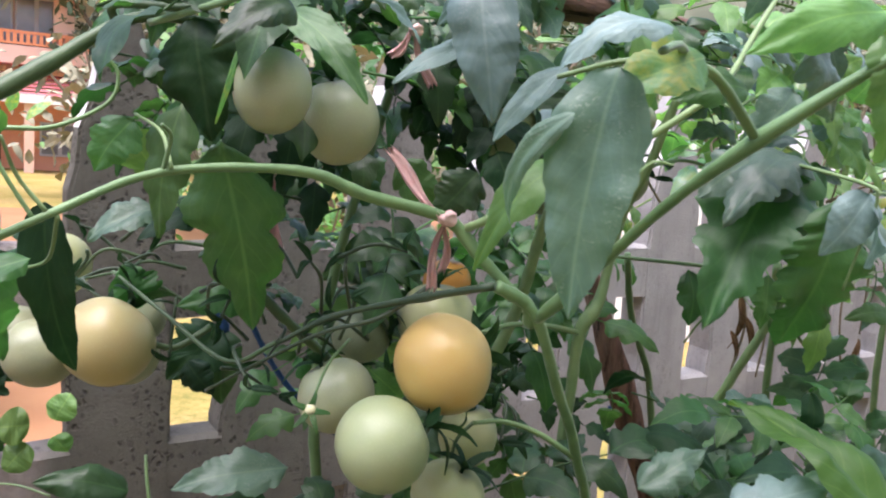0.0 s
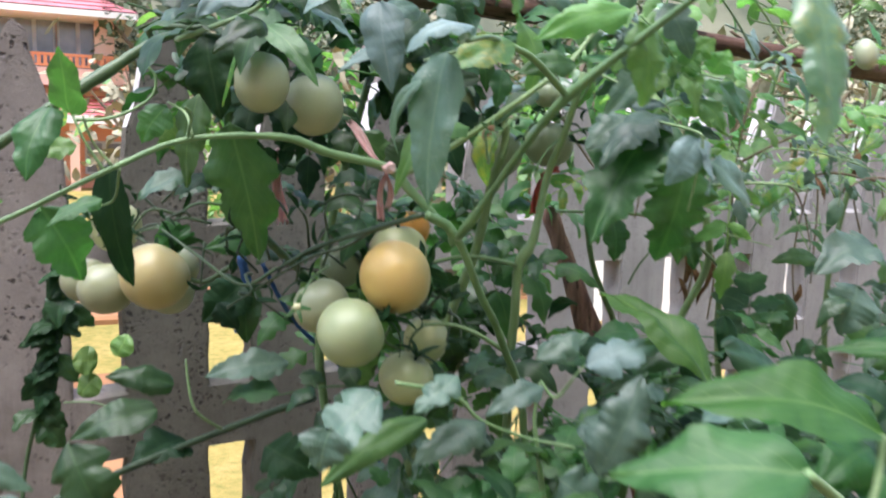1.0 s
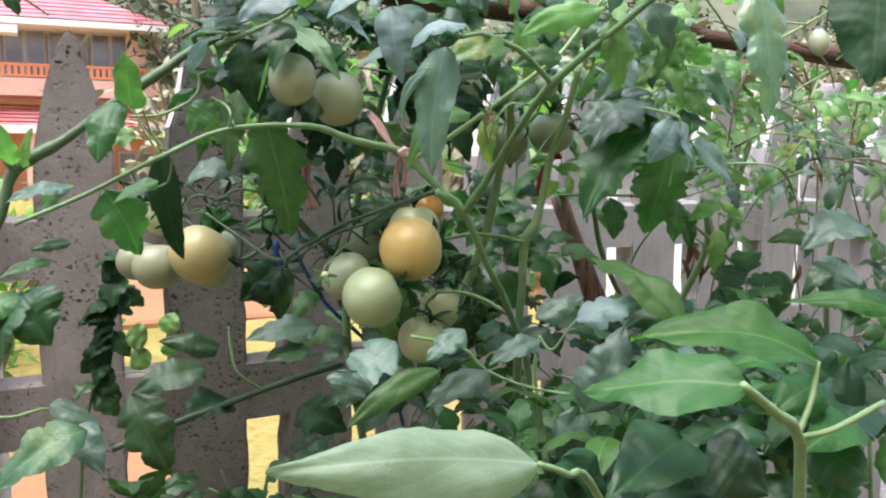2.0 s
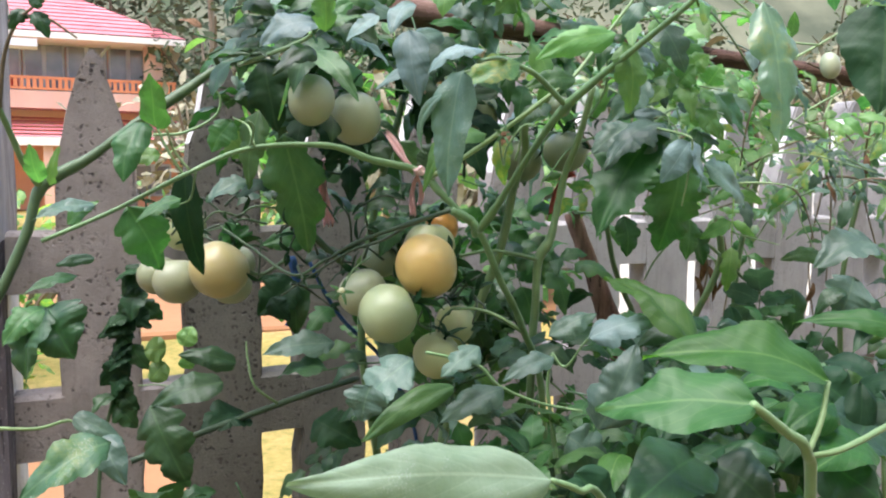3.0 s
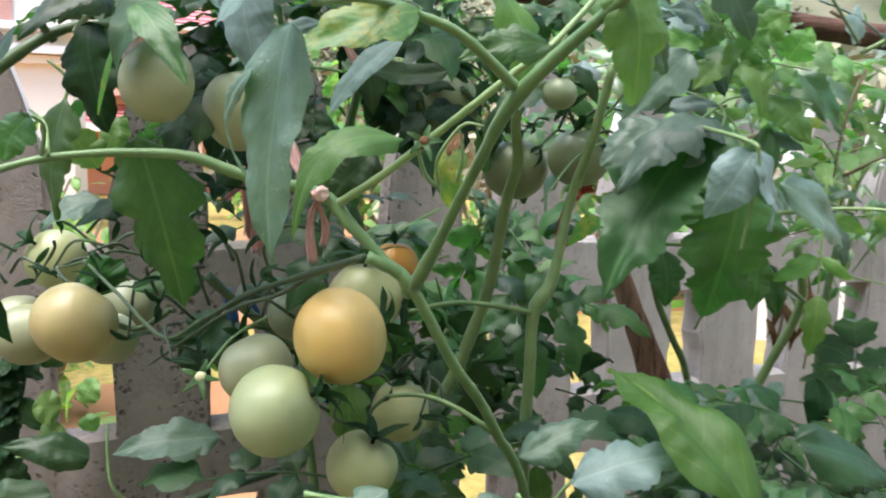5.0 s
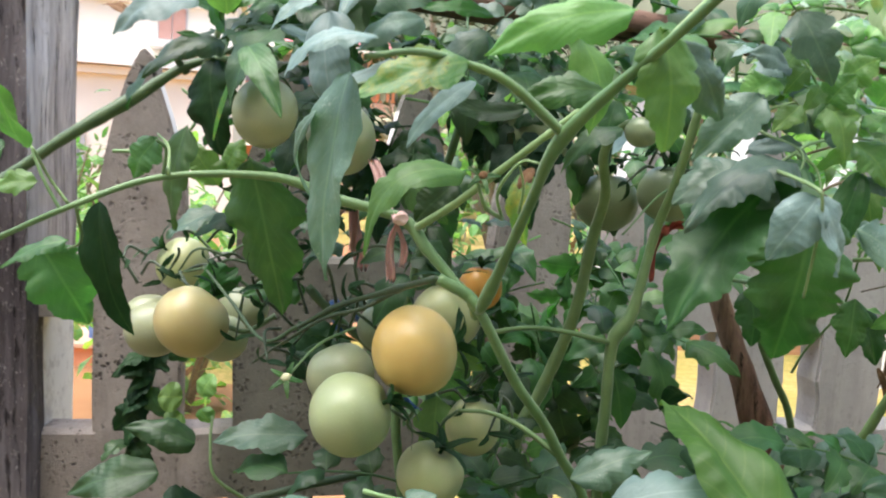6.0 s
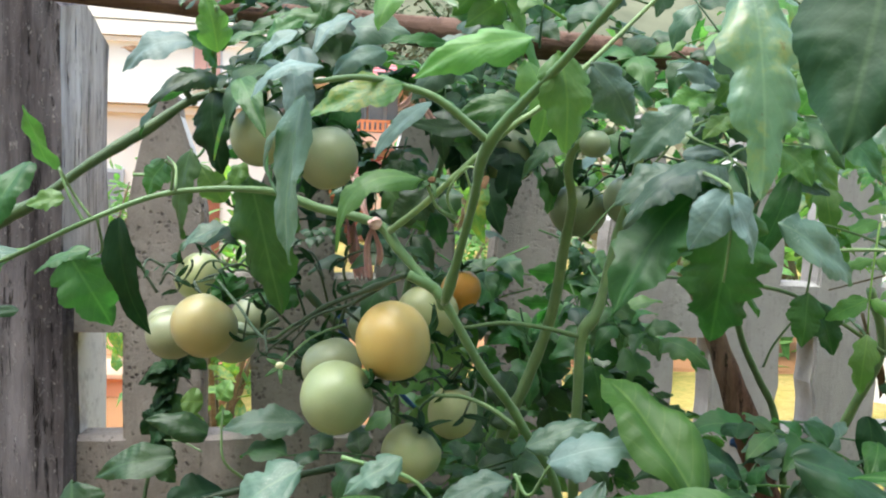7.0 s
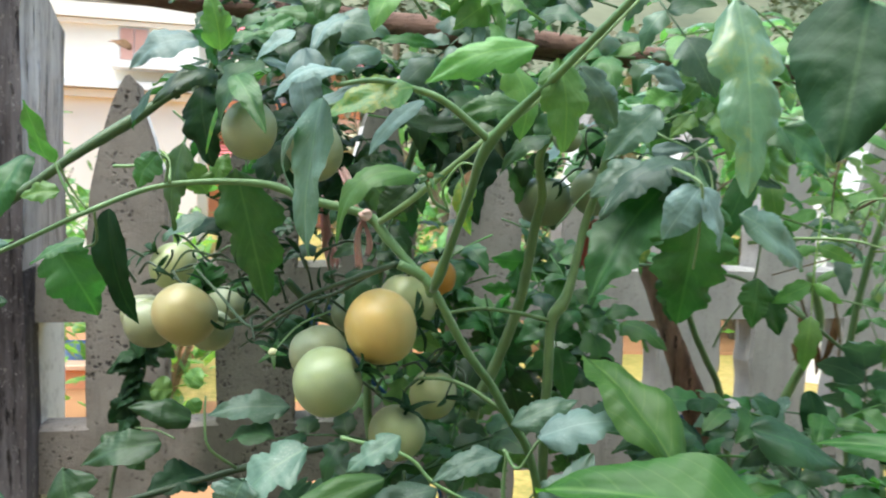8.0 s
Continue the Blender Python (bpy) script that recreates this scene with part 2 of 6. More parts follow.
def concrete():
    m = Mat("weathered concrete", 0.9, 0.0, 0.2)
    where = m.coord.outputs["Object"]
    clean = m.ramp(m.noise(7.0, 6.0, where, 0.65), [(0.3, (0.3, 0.29, 0.284)), (0.7, (0.44, 0.427, 0.418))])
    grimy = m.ramp(m.noise(11.0, 8.0, where, 0.7), [(0.3, (0.25, 0.216, 0.198)), (0.5, (0.355, 0.31, 0.285)), (0.7, (0.46, 0.405, 0.375))])
    along = m.n.new("ShaderNodeSeparateXYZ")
    m.link(where, along.inputs[0])
    wear = m.math("ADD", m.math("MULTIPLY", along.outputs[0], 0.75), m.math("MULTIPLY", m.noise(1.6, 3.0, where), 0.7))
    worn = m.ramp(wear, [(0.6, (0, 0, 0)), (1.2, (1, 1, 1))])
    # darker grey stretch behind the plants; their shade is put into the colour
    damp_and_shade = m.ramp(along.outputs[0], [(0.13, (0, 0, 0)), (0.17, (1, 1, 1)), (0.46, (1, 1, 1)), (0.68, (0, 0, 0))])
    body = m.mix(worn, grimy, clean)
    body = m.mix(m.math("MULTIPLY", m.ramp(m.noise(260.0, 6.0, where, 0.8), [(0.42, (0, 0, 0)), (0.66, (1, 1, 1))]), 0.3), body, (0.38, 0.36, 0.35))
    body = m.mix(m.math("MULTIPLY", m.ramp(m.noise(120.0, 6.0, where, 0.8), [(0.58, (0, 0, 0)), (0.7, (1, 1, 1))]), 0.4), body, (0.07, 0.063, 0.06))
    streak = m.noise(1.0, 6.0, m.stretch(where, (34.0, 34.0, 3.5)), 0.7)
    body = m.mix(m.math("MULTIPLY", m.ramp(streak, [(0.54, (0, 0, 0)), (0.78, (1, 1, 1))]), 0.4), body, (0.085, 0.076, 0.073))
    stain = m.noise(1.0, 5.0, m.stretch(where, (6.0, 6.0, 1.6)), 0.65)
    body = m.mix(m.math("MULTIPLY", m.ramp(stain, [(0.5, (0, 0, 0)), (0.7, (1, 1, 1))]), 0.4), body, (0.1, 0.092, 0.088))
    # weathered-out pits, in patches, of uneven size
    bend = m.node("ShaderNodeTexNoise", Scale=70.0, Detail=4.0)
    m.link(where, bend.inputs["Vector"])
    warp = m.node("ShaderNodeVectorMath")
    warp.operation = "MULTIPLY_ADD"
    m.link(bend.outputs["Color"], warp.inputs[0])
    warp.inputs[1].default_value = (0.016, 0.016, 0.016)
    m.link(where, warp.inputs[2])
    holes = []
    for scale, rim, patch in ((125.0, 0.24, 10.0), (60.0, 0.14, 7.0)):
        cell = m.node("ShaderNodeTexVoronoi", Scale=scale, Randomness=1.0)
        m.link(warp.outputs[0], cell.inputs["Vector"])
        tone = m.n.new("ShaderNodeSeparateColor")
        m.link(cell.outputs["Color"], tone.inputs[0])
        few = m.math("GREATER_THAN", tone.outputs[0], 0.38)
        hole = m.ramp(cell.outputs["Distance"], [(rim, (1, 1, 1)), (rim * 1.9, (0, 0, 0))])
        region = m.ramp(m.noise(patch, 4.0, where, 0.7), [(0.44, (0, 0, 0)), (0.62, (1, 1, 1))])
        holes.append(m.math("MULTIPLY", m.math("MULTIPLY", hole, few), region))
    black = m.math("MULTIPLY", m.math("MAXIMUM", holes[0], holes[1]), m.math("SUBTRACT", 1.0, m.math("MULTIPLY", worn, 0.8)))
    body = m.mix(m.math("MULTIPLY", black, 0.85), body, (0.03, 0.025, 0.025))
    green = m.ramp(m.noise(13.0, 4.0, where), [(0.6, (0, 0, 0)), (0.8, (1, 1, 1))])
    body = m.mix(m.math("MULTIPLY", green, 0.2), body, (0.1, 0.11, 0.06))
    body = m.mix(damp_and_shade, body, m.mix(1.0, body, (0.43, 0.47, 0.43), "MULTIPLY"))
    m.colour(m.vary(body, 0.06, 0.005))
    m.bump(m.math("SUBTRACT", m.math("MULTIPLY", m.noise(240.0, 6.0, where, 0.8), 0.9), black), 0.9, 0.003)
    return m.mat


CONCRETE = concrete()


def flaking_white():
    m = Mat("flaking white paint", 0.8, 0.0, 0.3)
    where = m.coord.outputs["Object"]
    worn = m.ramp(m.noise(24.0, 6.0, where, 0.75), [(0.5, (0, 0, 0)), (0.62, (1, 1, 1))])
    m.colour(m.mix(m.math("MULTIPLY", worn, 0.6), (0.68, 0.67, 0.66), (0.36, 0.34, 0.34)))
    m.bump(m.noise(120.0, 4.0, where), 0.5, 0.002)
    return m.mat


OLD_WHITE = flaking_white()


def old_wood(name, dark, light, pale, scale=(60.0, 60.0, 4.0), bleach=0.5, specks=0.4):
    m = Mat(name, 0.88, 0.0, 0.2)
    where = m.coord.outputs["Object"]
    grain = m.noise(1.0, 6.0, m.stretch(where, scale), 0.75)
    body = m.ramp(grain, [(0.3, dark), (0.62, light)])
    long = tuple(c * 0.3 for c in scale)
    wash = m.ramp(m.noise(1.0, 4.0, m.stretch(where, long), 0.65), [(0.42, (0, 0, 0)), (0.62, (1, 1, 1))])
    body = m.mix(m.math("MULTIPLY", wash, bleach), body, pale)
    short = tuple(c * 3 if c > 10 else c * 14 for c in scale)
    chips = m.ramp(m.noise(1.0, 5.0, m.stretch(where, short), 0.75), [(0.58, (0, 0, 0)), (0.66, (1, 1, 1))])
    body = m.mix(m.math("MULTIPLY", chips, specks), body, (0.55, 0.52, 0.53))
    crack = m.ramp(m.noise(1.0, 5.0, m.stretch(where, tuple(c * 1.4 for c in scale)), 0.8), [(0.36, (1, 1, 1)), (0.43, (0, 0, 0))])
    body = m.mix(m.math("MULTIPLY", crack, 0.85), body, (0.015, 0.012, 0.012))
    damp_and_shade = m.ramp(m.noise(5.0, 5.0, m.stretch(where, (1.6, 1.6, 0.7)), 0.7), [(0.4, (0, 0, 0)), (0.62, (1, 1, 1))])
    body = m.mix(m.math("MULTIPLY", damp_and_shade, 0.6), body, m.mix(1.0, body, (0.42, 0.38, 0.37), "MULTIPLY"))
    m.colour(body)
    m.bump(m.math("ADD", m.math("SUBTRACT", grain, crack), m.math("MULTIPLY", chips, 0.3)), 0.9, 0.004)
    return m.mat


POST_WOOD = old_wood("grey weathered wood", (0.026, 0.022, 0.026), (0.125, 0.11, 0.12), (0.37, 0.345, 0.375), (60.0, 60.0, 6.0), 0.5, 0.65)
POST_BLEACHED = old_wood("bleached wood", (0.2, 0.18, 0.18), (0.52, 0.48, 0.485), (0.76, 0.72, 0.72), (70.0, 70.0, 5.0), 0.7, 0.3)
STAKE_WOOD = old_wood("brown stake wood", (0.06, 0.035, 0.027), (0.27, 0.15, 0.11), (0.42, 0.3, 0.24), (90.0, 90.0, 7.0), 0.3, 0.1)
POLE_WOOD = old_wood("reddish bark", (0.09, 0.05, 0.04), (0.22, 0.13, 0.1), (0.3, 0.2, 0.16), (8.0, 70.0, 70.0), 0.3, 0.1)


def plain(name, low, high, scale=6.0, rough=0.8, relief=0.2, metal=0.0, fine=80.0):
    m = Mat(name, rough, metal, 0.3)
    where = m.coord.outputs["Object"]
    body = m.ramp(m.noise(scale, 5.0, where), [(0.3, low), (0.7, high)])
    m.colour(m.mix(m.math("MULTIPLY", m.noise(fine, 3.0, where), 0.25), body, high))
    m.bump(m.noise(fine, 4.0, where), relief, 0.004)
    return m.mat


CLOTH = plain("faded pink cloth", (0.88, 0.48, 0.44), (0.94, 0.72, 0.68), 60.0, 0.9, 0.6, fine=900.0)
CLOTH_RED = plain("red cloth", (0.55, 0.1, 0.08), (0.68, 0.2, 0.15), 60.0, 0.9, 0.6, fine=900.0)
CORD = plain("blue twine", (0.015, 0.05, 0.14), (0.03, 0.09, 0.22), 80.0, 0.6, 0.4, fine=700.0)
DRY = plain("withered brown leaf", (0.1, 0.05, 0.025), (0.26, 0.15, 0.08), 120.0, 0.85, 0.6, fine=500.0)
PETAL = plain("cream bud", (0.6, 0.6, 0.35), (0.75, 0.75, 0.5), 200.0, 0.6)
SOIL = plain("soil", (0.05, 0.04, 0.03), (0.12, 0.09, 0.06), 9.0, 0.95, 0.8)
PAVING = plain("orange clay paving", (0.25, 0.115, 0.05), (0.34, 0.17, 0.08), 0.9, 0.9, 0.5)
ORANGE_WALL = plain("orange painted wall", (0.74, 0.3, 0.17), (0.8, 0.4, 0.24), 0.8, 0.8)
BRICK_WALL = plain("peach painted wall", (0.72, 0.43, 0.31), (0.8, 0.53, 0.4), 0.8, 0.8)
ROOF_RED = plain("red roof tile", (0.5, 0.13, 0.14), (0.64, 0.22, 0.23), 1.2, 0.6)
CREAM = plain("cream painted wall", (0.8, 0.73, 0.64), (0.87, 0.81, 0.72), 0.5, 0.8)
WHITE = plain("white paint", (0.75, 0.73, 0.7), (0.82, 0.81, 0.79), 1.0, 0.6)
PLASTER = plain("old plaster", (0.42, 0.4, 0.38), (0.52, 0.5, 0.47), 0.8, 0.85)
RAIL_ORANGE = plain("orange balustrade", (0.72, 0.25, 0.1), (0.8, 0.32, 0.15), 1.0, 0.6)
RED_PAINT = plain("red paint", (0.55, 0.04, 0.03), (0.62, 0.07, 0.05), 1.0, 0.6)
SHUTTER = plain("faded red-brown shutter", (0.42, 0.22, 0.18), (0.52, 0.3, 0.25), 3.0, 0.6)
BLUE_PLASTIC = plain("faded blue plastic", (0.12, 0.2, 0.5), (0.2, 0.3, 0.62), 4.0, 0.5)
BROWN_DOOR = plain("brown door", (0.2, 0.07, 0.04), (0.3, 0.11, 0.06), 3.0, 0.5)
GREY_FRAME = plain("grey window frame", (0.42, 0.42, 0.43), (0.55, 0.55, 0.55), 2.0, 0.5)
FAR_GREEN = plain("far foliage", (0.05, 0.075, 0.04), (0.13, 0.16, 0.09), 1.2, 0.9)
HILL = plain("hazy scrub hillside", (0.05, 0.06, 0.035), (0.16, 0.16, 0.1), 0.14, 0.95, 0.2, fine=0.7)
FAR_PALE = plain("far dry foliage", (0.24, 0.22, 0.14), (0.38, 0.36, 0.24), 1.2, 0.9)


def lawn():
    m = Mat("yellow-green lawn", 0.95, 0.0, 0.1)
    where = m.coord.outputs["Object"]
    body = m.ramp(m.noise(0.7, 6.0, where), [(0.3, (0.24, 0.2, 0.055)), (0.5, (0.42, 0.31, 0.1)), (0.72, (0.5, 0.32, 0.15))])
    m.colour(m.mix(m.ramp(m.noise(14.0, 6.0, where, 0.75), [(0.4, (0, 0, 0)), (0.66, (0.7, 0.7, 0.7))]), body, (0.13, 0.16, 0.04)))
    m.bump(m.noise(60.0, 4.0, where), 0.8, 0.03)
    return m.mat


LAWN = lawn()


def dark_glass():
    m = Mat("window glass", 0.12, 0.0, 0.6)
    m.colour(m.ramp(m.noise(0.7, 3.0), [(0.3, (0.13, 0.135, 0.15)), (0.7, (0.34, 0.34, 0.36))]))
    return m.mat


GLASS = dark_glass()


# ---- builders ----
def part(name, bm, material, parent=None, label=""):
    """Links a bmesh as one mesh object, under its thing if there is one."""
    mesh = bpy.data.meshes.new(name)
    bm.to_mesh(mesh)
    bm.free()
    mesh.materials.append(material)
    ob = new(name, mesh)
    if parent is not None:
        ob.parent = parent
    if label:
        ob["label"] = label
    return ob


def smooth(ob):
    for f in ob.data.polygons:
        f.use_smooth = True
    return ob


def box(bm, x0, x1, y0, y1, z0, z1):
    v = [bm.verts.new((x, y, z)) for z in (z0, z1) for x, y in ((x0, y0), (x1, y0), (x1, y1), (x0, y1))]
    for a in ((3, 2, 1, 0), (4, 5, 6, 7), (0, 1, 5, 4), (1, 2, 6, 5), (2, 3, 7, 6), (3, 0, 4, 7)):
        bm.faces.new([v[i] for i in a])
    return v


def soften(bm, width, segments=1):
    bmesh.ops.bevel(bm, geom=bm.edges[:], offset=width, segments=segments, affect="EDGES", profile=0.6)


def spline(points, steps=6):
    """A smooth run through a few control points (Catmull-Rom)."""
    p = [Vector(q) for q in points]
    p = [2 * p[0] - p[1], *p, 2 * p[-1] - p[-2]]
    out = []
    for i in range(1, len(p) - 2):
        a, b, c, d = p[i - 1], p[i], p[i + 1], p[i + 2]
        for s in range(steps):
            t = s / steps
            out.append(0.5 * (2 * b + (c - a) * t + (2 * a - 5 * b + 4 * c - d) * t * t + (3 * b - a - 3 * c + d) * t ** 3))
    out.append(p[-2])
    return out


def tube(bm, points, r0, r1, sides=8, knots=(), steps=6, wobble=0.06):
    """A tapered stalk with slightly swollen nodes, closed at both ends."""
    line = spline(points, steps)
    rings, n = [], len(line)
    up = Vector((0.31, -0.2, 0.93))
    for i, q in enumerate(line):
        ahead = (line[min(i + 1, n - 1)] - line[max(i - 1, 0)]).normalized()
        if abs(ahead.dot(up)) > 0.95:
            up = Vector((0.9, 0.4, 0.1))
        a = ahead.cross(up).normalized()
        b = ahead.cross(a)
        s = i / (n - 1)
        r = (r0 + (r1 - r0) * s) * (1 + wobble * math.sin(i * 2.4 + r0 * 900))
        for k in knots:
            r *= 1 + 0.45 * math.exp(-(((s - k) * 14) ** 2))
        rings.append([bm.verts.new(q + r * (math.cos(2 * math.pi * j / sides) * a + math.sin(2 * math.pi * j / sides) * b)) for j in range(sides)])
        up = -b
    for x, y in zip(rings, rings[1:]):
        for j in range(sides):
            bm.faces.new((x[j], x[(j + 1) % sides], y[(j + 1) % sides], y[j]))
    bm.faces.new(rings[0][::-1])
    bm.faces.new(rings[-1])


def stalk(plant, points, r0, r1, material=None, name="stem", knots=(), sides=8):
    bm = bmesh.new()
    tube(bm, points, r0, r1, sides, knots)
    return smooth(part(name, bm, material or STEM, plant))


def lobe(s, count, start, depth):
    """Forward-pointing lobes along a margin: a slow swell, then a quick notch."""
    u = (s * count + start) % 1.0
    k = u / 0.7 if u < 0.7 else (1.0 - u) / 0.3
    return 1.0 - depth * (1.0 - math.sin(0.5 * math.pi * k)) * min(1.0, 6 * s)


def half_width(s, shape, rng):
    """Half of the outline's width at s along the blade, 0 at the base, 1 at the tip."""
    if shape == "pepper":
        return max(0.0, math.sin(math.pi * s ** 0.68)) ** 0.9 * (1 - 0.15 * s) * (1 + 0.025 * math.sin(19 * s + 6 * rng))
    if shape == "round":
        return max(0.0, math.sin(math.pi * s ** 0.85)) ** 0.6
    if shape == "long":
        return max(0.0, math.sin(math.pi * s ** 0.7)) ** 0.75
    body = max(0.0, math.sin(math.pi * s ** 0.6)) ** 0.82
    if shape == "smooth":
        return body * lobe(s, 1.6, rng, 0.12) * lobe(s, 7.5, rng * 3, 0.05)
    if shape == "hanging":
        return body * lobe(s, 4.2, rng, 0.22 * max(0.0, 1 - 1.6 * s)) * lobe(s, 11.3, rng * 3, 0.05)
    if shape == "cut":
        return 1.1 * body * lobe(s, 4.6, rng, 0.34) * lobe(s, 13.1, rng * 3, 0.13)
    if shape == "lobed":
        return 1.08 * body * lobe(s, 3.1, rng, 0.4) * lobe(s, 9.7, rng * 3, 0.09)
    return 1.04 * body * lobe(s, 3.4, rng, 0.22) * lobe(s, 10.3, rng * 3, 0.07)


def blade(bm, m, length, width, shape="tomato", fold=0.25, sag=0.15, wave=0.06, seed=0, along=16, across=3, curl=0.0, twist=None):
    """One leaf blade: midrib along +y, upper side +z; fold lifts the halves, sag arches the midrib, curl turns the tip down."""
    uv = bm.loops.layers.uv.verify()
    r = random.Random(seed)
    ph = [r.random() for _ in range(6)]
    lean = r.uniform(-0.5, 0.5)
    twist = lean if twist is None else twist
    roll = r.uniform(0.0, 0.5)
    toothed = shape in ("tomato", "lobed", "cut")
    rows = []
    for i in range(along + 1):
        s = i / along
        y = length * s
        bow = sag * length * (4 * s * (1 - s)) - curl * length * s * s
        sway = 0.05 * length * math.sin(2.2 * s + ph[0] * 6) - 0.05 * length * math.sin(ph[0] * 6)
        row = []
        for j in range(-across, across + 1):
            f = j / across
            w = width * 0.5 * half_width(s, shape, ph[1] if j < 0 else ph[2]) + 0.0004
            x = f * w
            swept = 0.07 * length * f * f * (1 - s) if toothed else 0.0
            u = 0.5 + 0.5 * f * half_width(s, "long", 0)
            z = bow + fold * abs(x) + wave * width * abs(f) * math.sin(2 * math.pi * (2.3 * s + ph[4] + (0.35 if j > 0 else 0)))
            z += 0.02 * width * math.sin(9 * s + 5 * f + ph[5] * 6)
            z -= (0.35 * fold + roll) * abs(x) * f * f - twist * x * s
            if along > 20:
                # the blade swells between its side veins and puckers
                ribs = 7.0 * s - 9.0 * abs(u - 0.5) ** 1.4
                z -= 0.007 * width * math.cos(2 * math.pi * (ribs - 0.5)) * min(1.0, 3 * abs(f)) * math.sin(math.pi * s) ** 0.5
                z += (0.05 * noise.noise(Vector((3.0 * x / width, 3.0 * y / width, seed * 1.7))) + 0.02 * noise.noise(Vector((8.0 * x / width, 8.0 * y / width, seed * 0.7)))) * width * abs(f)
            row.append((bm.verts.new(m @ Vector((x + sway, y + swept, z))), (u, s)))
        rows.append(row)
    for a, b in zip(rows, rows[1:]):
        for j in range(2 * across):
            four = (a[j], a[j + 1], b[j + 1], b[j])
            face = bm.faces.new([v for v, _ in four])
            for loop, (_, c) in zip(face.loops, four):
                loop[uv].uv = c


def leaf_frame(base, tip, normal):
    b, t = Vector(base), Vector(tip)
    y = (t - b).normalized()
    z = Vector(normal)
    z = (z - z.dot(y) * y).normalized()
    x = y.cross(z)
    m = Matrix((x, y, z)).transposed().to_4x4()
    m.translation = b
    return m, (t - b).length


LEAVES = [0]


def leaf(plant, base, tip, normal, width, material=None, shape="tomato", fold=0.25, sag=0.1, curl=0.0, name="leaf", wave=0.045, twist=None):
    """One blade with a short stalk, from base to tip, its upper side towards normal."""
    LEAVES[0] += 1
    m, length = leaf_frame(base, tip, normal)
    bm = bmesh.new()
    blade(bm, Matrix(), length, width, shape, fold, sag, wave, LEAVES[0], 60 if shape == "cut" else 44, 4, curl, twist)
    ob = smooth(part(name, bm, material or LEAF_MID, plant))
    ob.matrix_world = m
    return ob


def tomato(plant, centre, radius, material, flat=0.93, tilt=(0, 0), lobes=0.012, calyx=True, name="tomato", label=""):
    """A fruit with shallow ribs and a dimple at the stalk, under a green star of sepals."""
    bm = bmesh.new()
    bmesh.ops.create_uvsphere(bm, u_segments=40, v_segments=24, radius=1.0)
    for v in bm.verts:
        turn = math.atan2(v.co.y, v.co.x)
        rim = math.hypot(v.co.x, v.co.y)
        shoulder = 0.03 * math.exp(-(((v.co.z - 0.6) / 0.3) ** 2)) * math.cos(3 * turn + radius * 500)
        swell = 1 + shoulder + lobes * math.cos(5 * turn + radius * 300) * rim + lobes * math.sin(2 * turn + 1)
        dip = 0.16 * math.exp(-((rim / 0.28) ** 2)) if v.co.z > 0 else 0.03 * math.exp(-((rim / 0.2) ** 2))
        v.co = Vector((v.co.x * swell, v.co.y * swell, v.co.z * flat - math.copysign(dip, v.co.z))) * radius
    ob = smooth(part(name, bm, material, plant, label))
    ob.matrix_world = pose(*centre, tilt[0], tilt[1], radius * 9000 % 360)
    if calyx:
        bm = bmesh.new()
        r = random.Random(int(radius * 1e5))
        top = Vector((0, 0, radius * flat * 0.93))
        for k in range(5):
            a = 2 * math.pi * (k + 0.3 * r.random()) / 5
            out = Vector((math.cos(a), math.sin(a), 0.3 + 0.35 * r.random())).normalized()
            m, _ = leaf_frame(top, top + out, (0, 0, 1))
            blade(bm, m, radius * r.uniform(0.85, 1.3), radius * 0.24, "long", 0.5, 0.16, 0.05, k, 10, 2, r.uniform(-0.25, 0.5))
        tube(bm, [(0, 0, radius * flat * 0.84), (0, 0, radius * flat), (0.002, 0.001, radius * flat * 1.25)], radius * 0.06, radius * 0.05, 6)
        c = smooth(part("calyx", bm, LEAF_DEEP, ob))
        c.matrix_world = ob.matrix_world.copy()
    return ob


def thing(name, label, category, at=(0, 0, 0), group="", kind=""):
    ob = new(name)
    ob.location = at
    ob.empty_display_size = 0.05
    bpy.context.view_layer.update()
    return tagged(ob, label, category, group, kind)


def rest(ob, parent):
    """Keeps ob where it stands in the world while it becomes a part."""
    ob.parent = parent
    ob.matrix_parent_inverse = parent.matrix_world.inverted()
    return ob


# ---- setting ----
def ground():
    """One sheet of land that drops a little beyond the fence and rises to a far slope."""
    bm = bmesh.new()
    xs = [-400, -120, -40, -15, -6, -2, 0, 2, 6, 15, 40, 120, 400]
    ys = [-400, -100, -20, -5, -1, 0.2, 1.2, 3, 6, 12, 20, 35, 60, 120, 400]
    rows = []
    for y in ys:
        row = []
        for x in xs:
            z = 0.0 if y < 1.3 else -0.5 * min(1.0, (y - 1.2) / 1.8)
            z += 0.04 * math.sin(x * 1.3 + y) * min(1, abs(y))
            row.append(bm.verts.new((x, y, z)))
        rows.append(row)
    for a, b in zip(rows, rows[1:]):
        for i in range(len(xs) - 1):
            bm.faces.new((a[i], a[i + 1], b[i + 1], b[i]))
    ob = smooth(part("ground", bm, LAWN))
    return tagged(ob, "yellow-green grassy ground sloping gently away behind the fence", "ground", kind="structure")


ground()


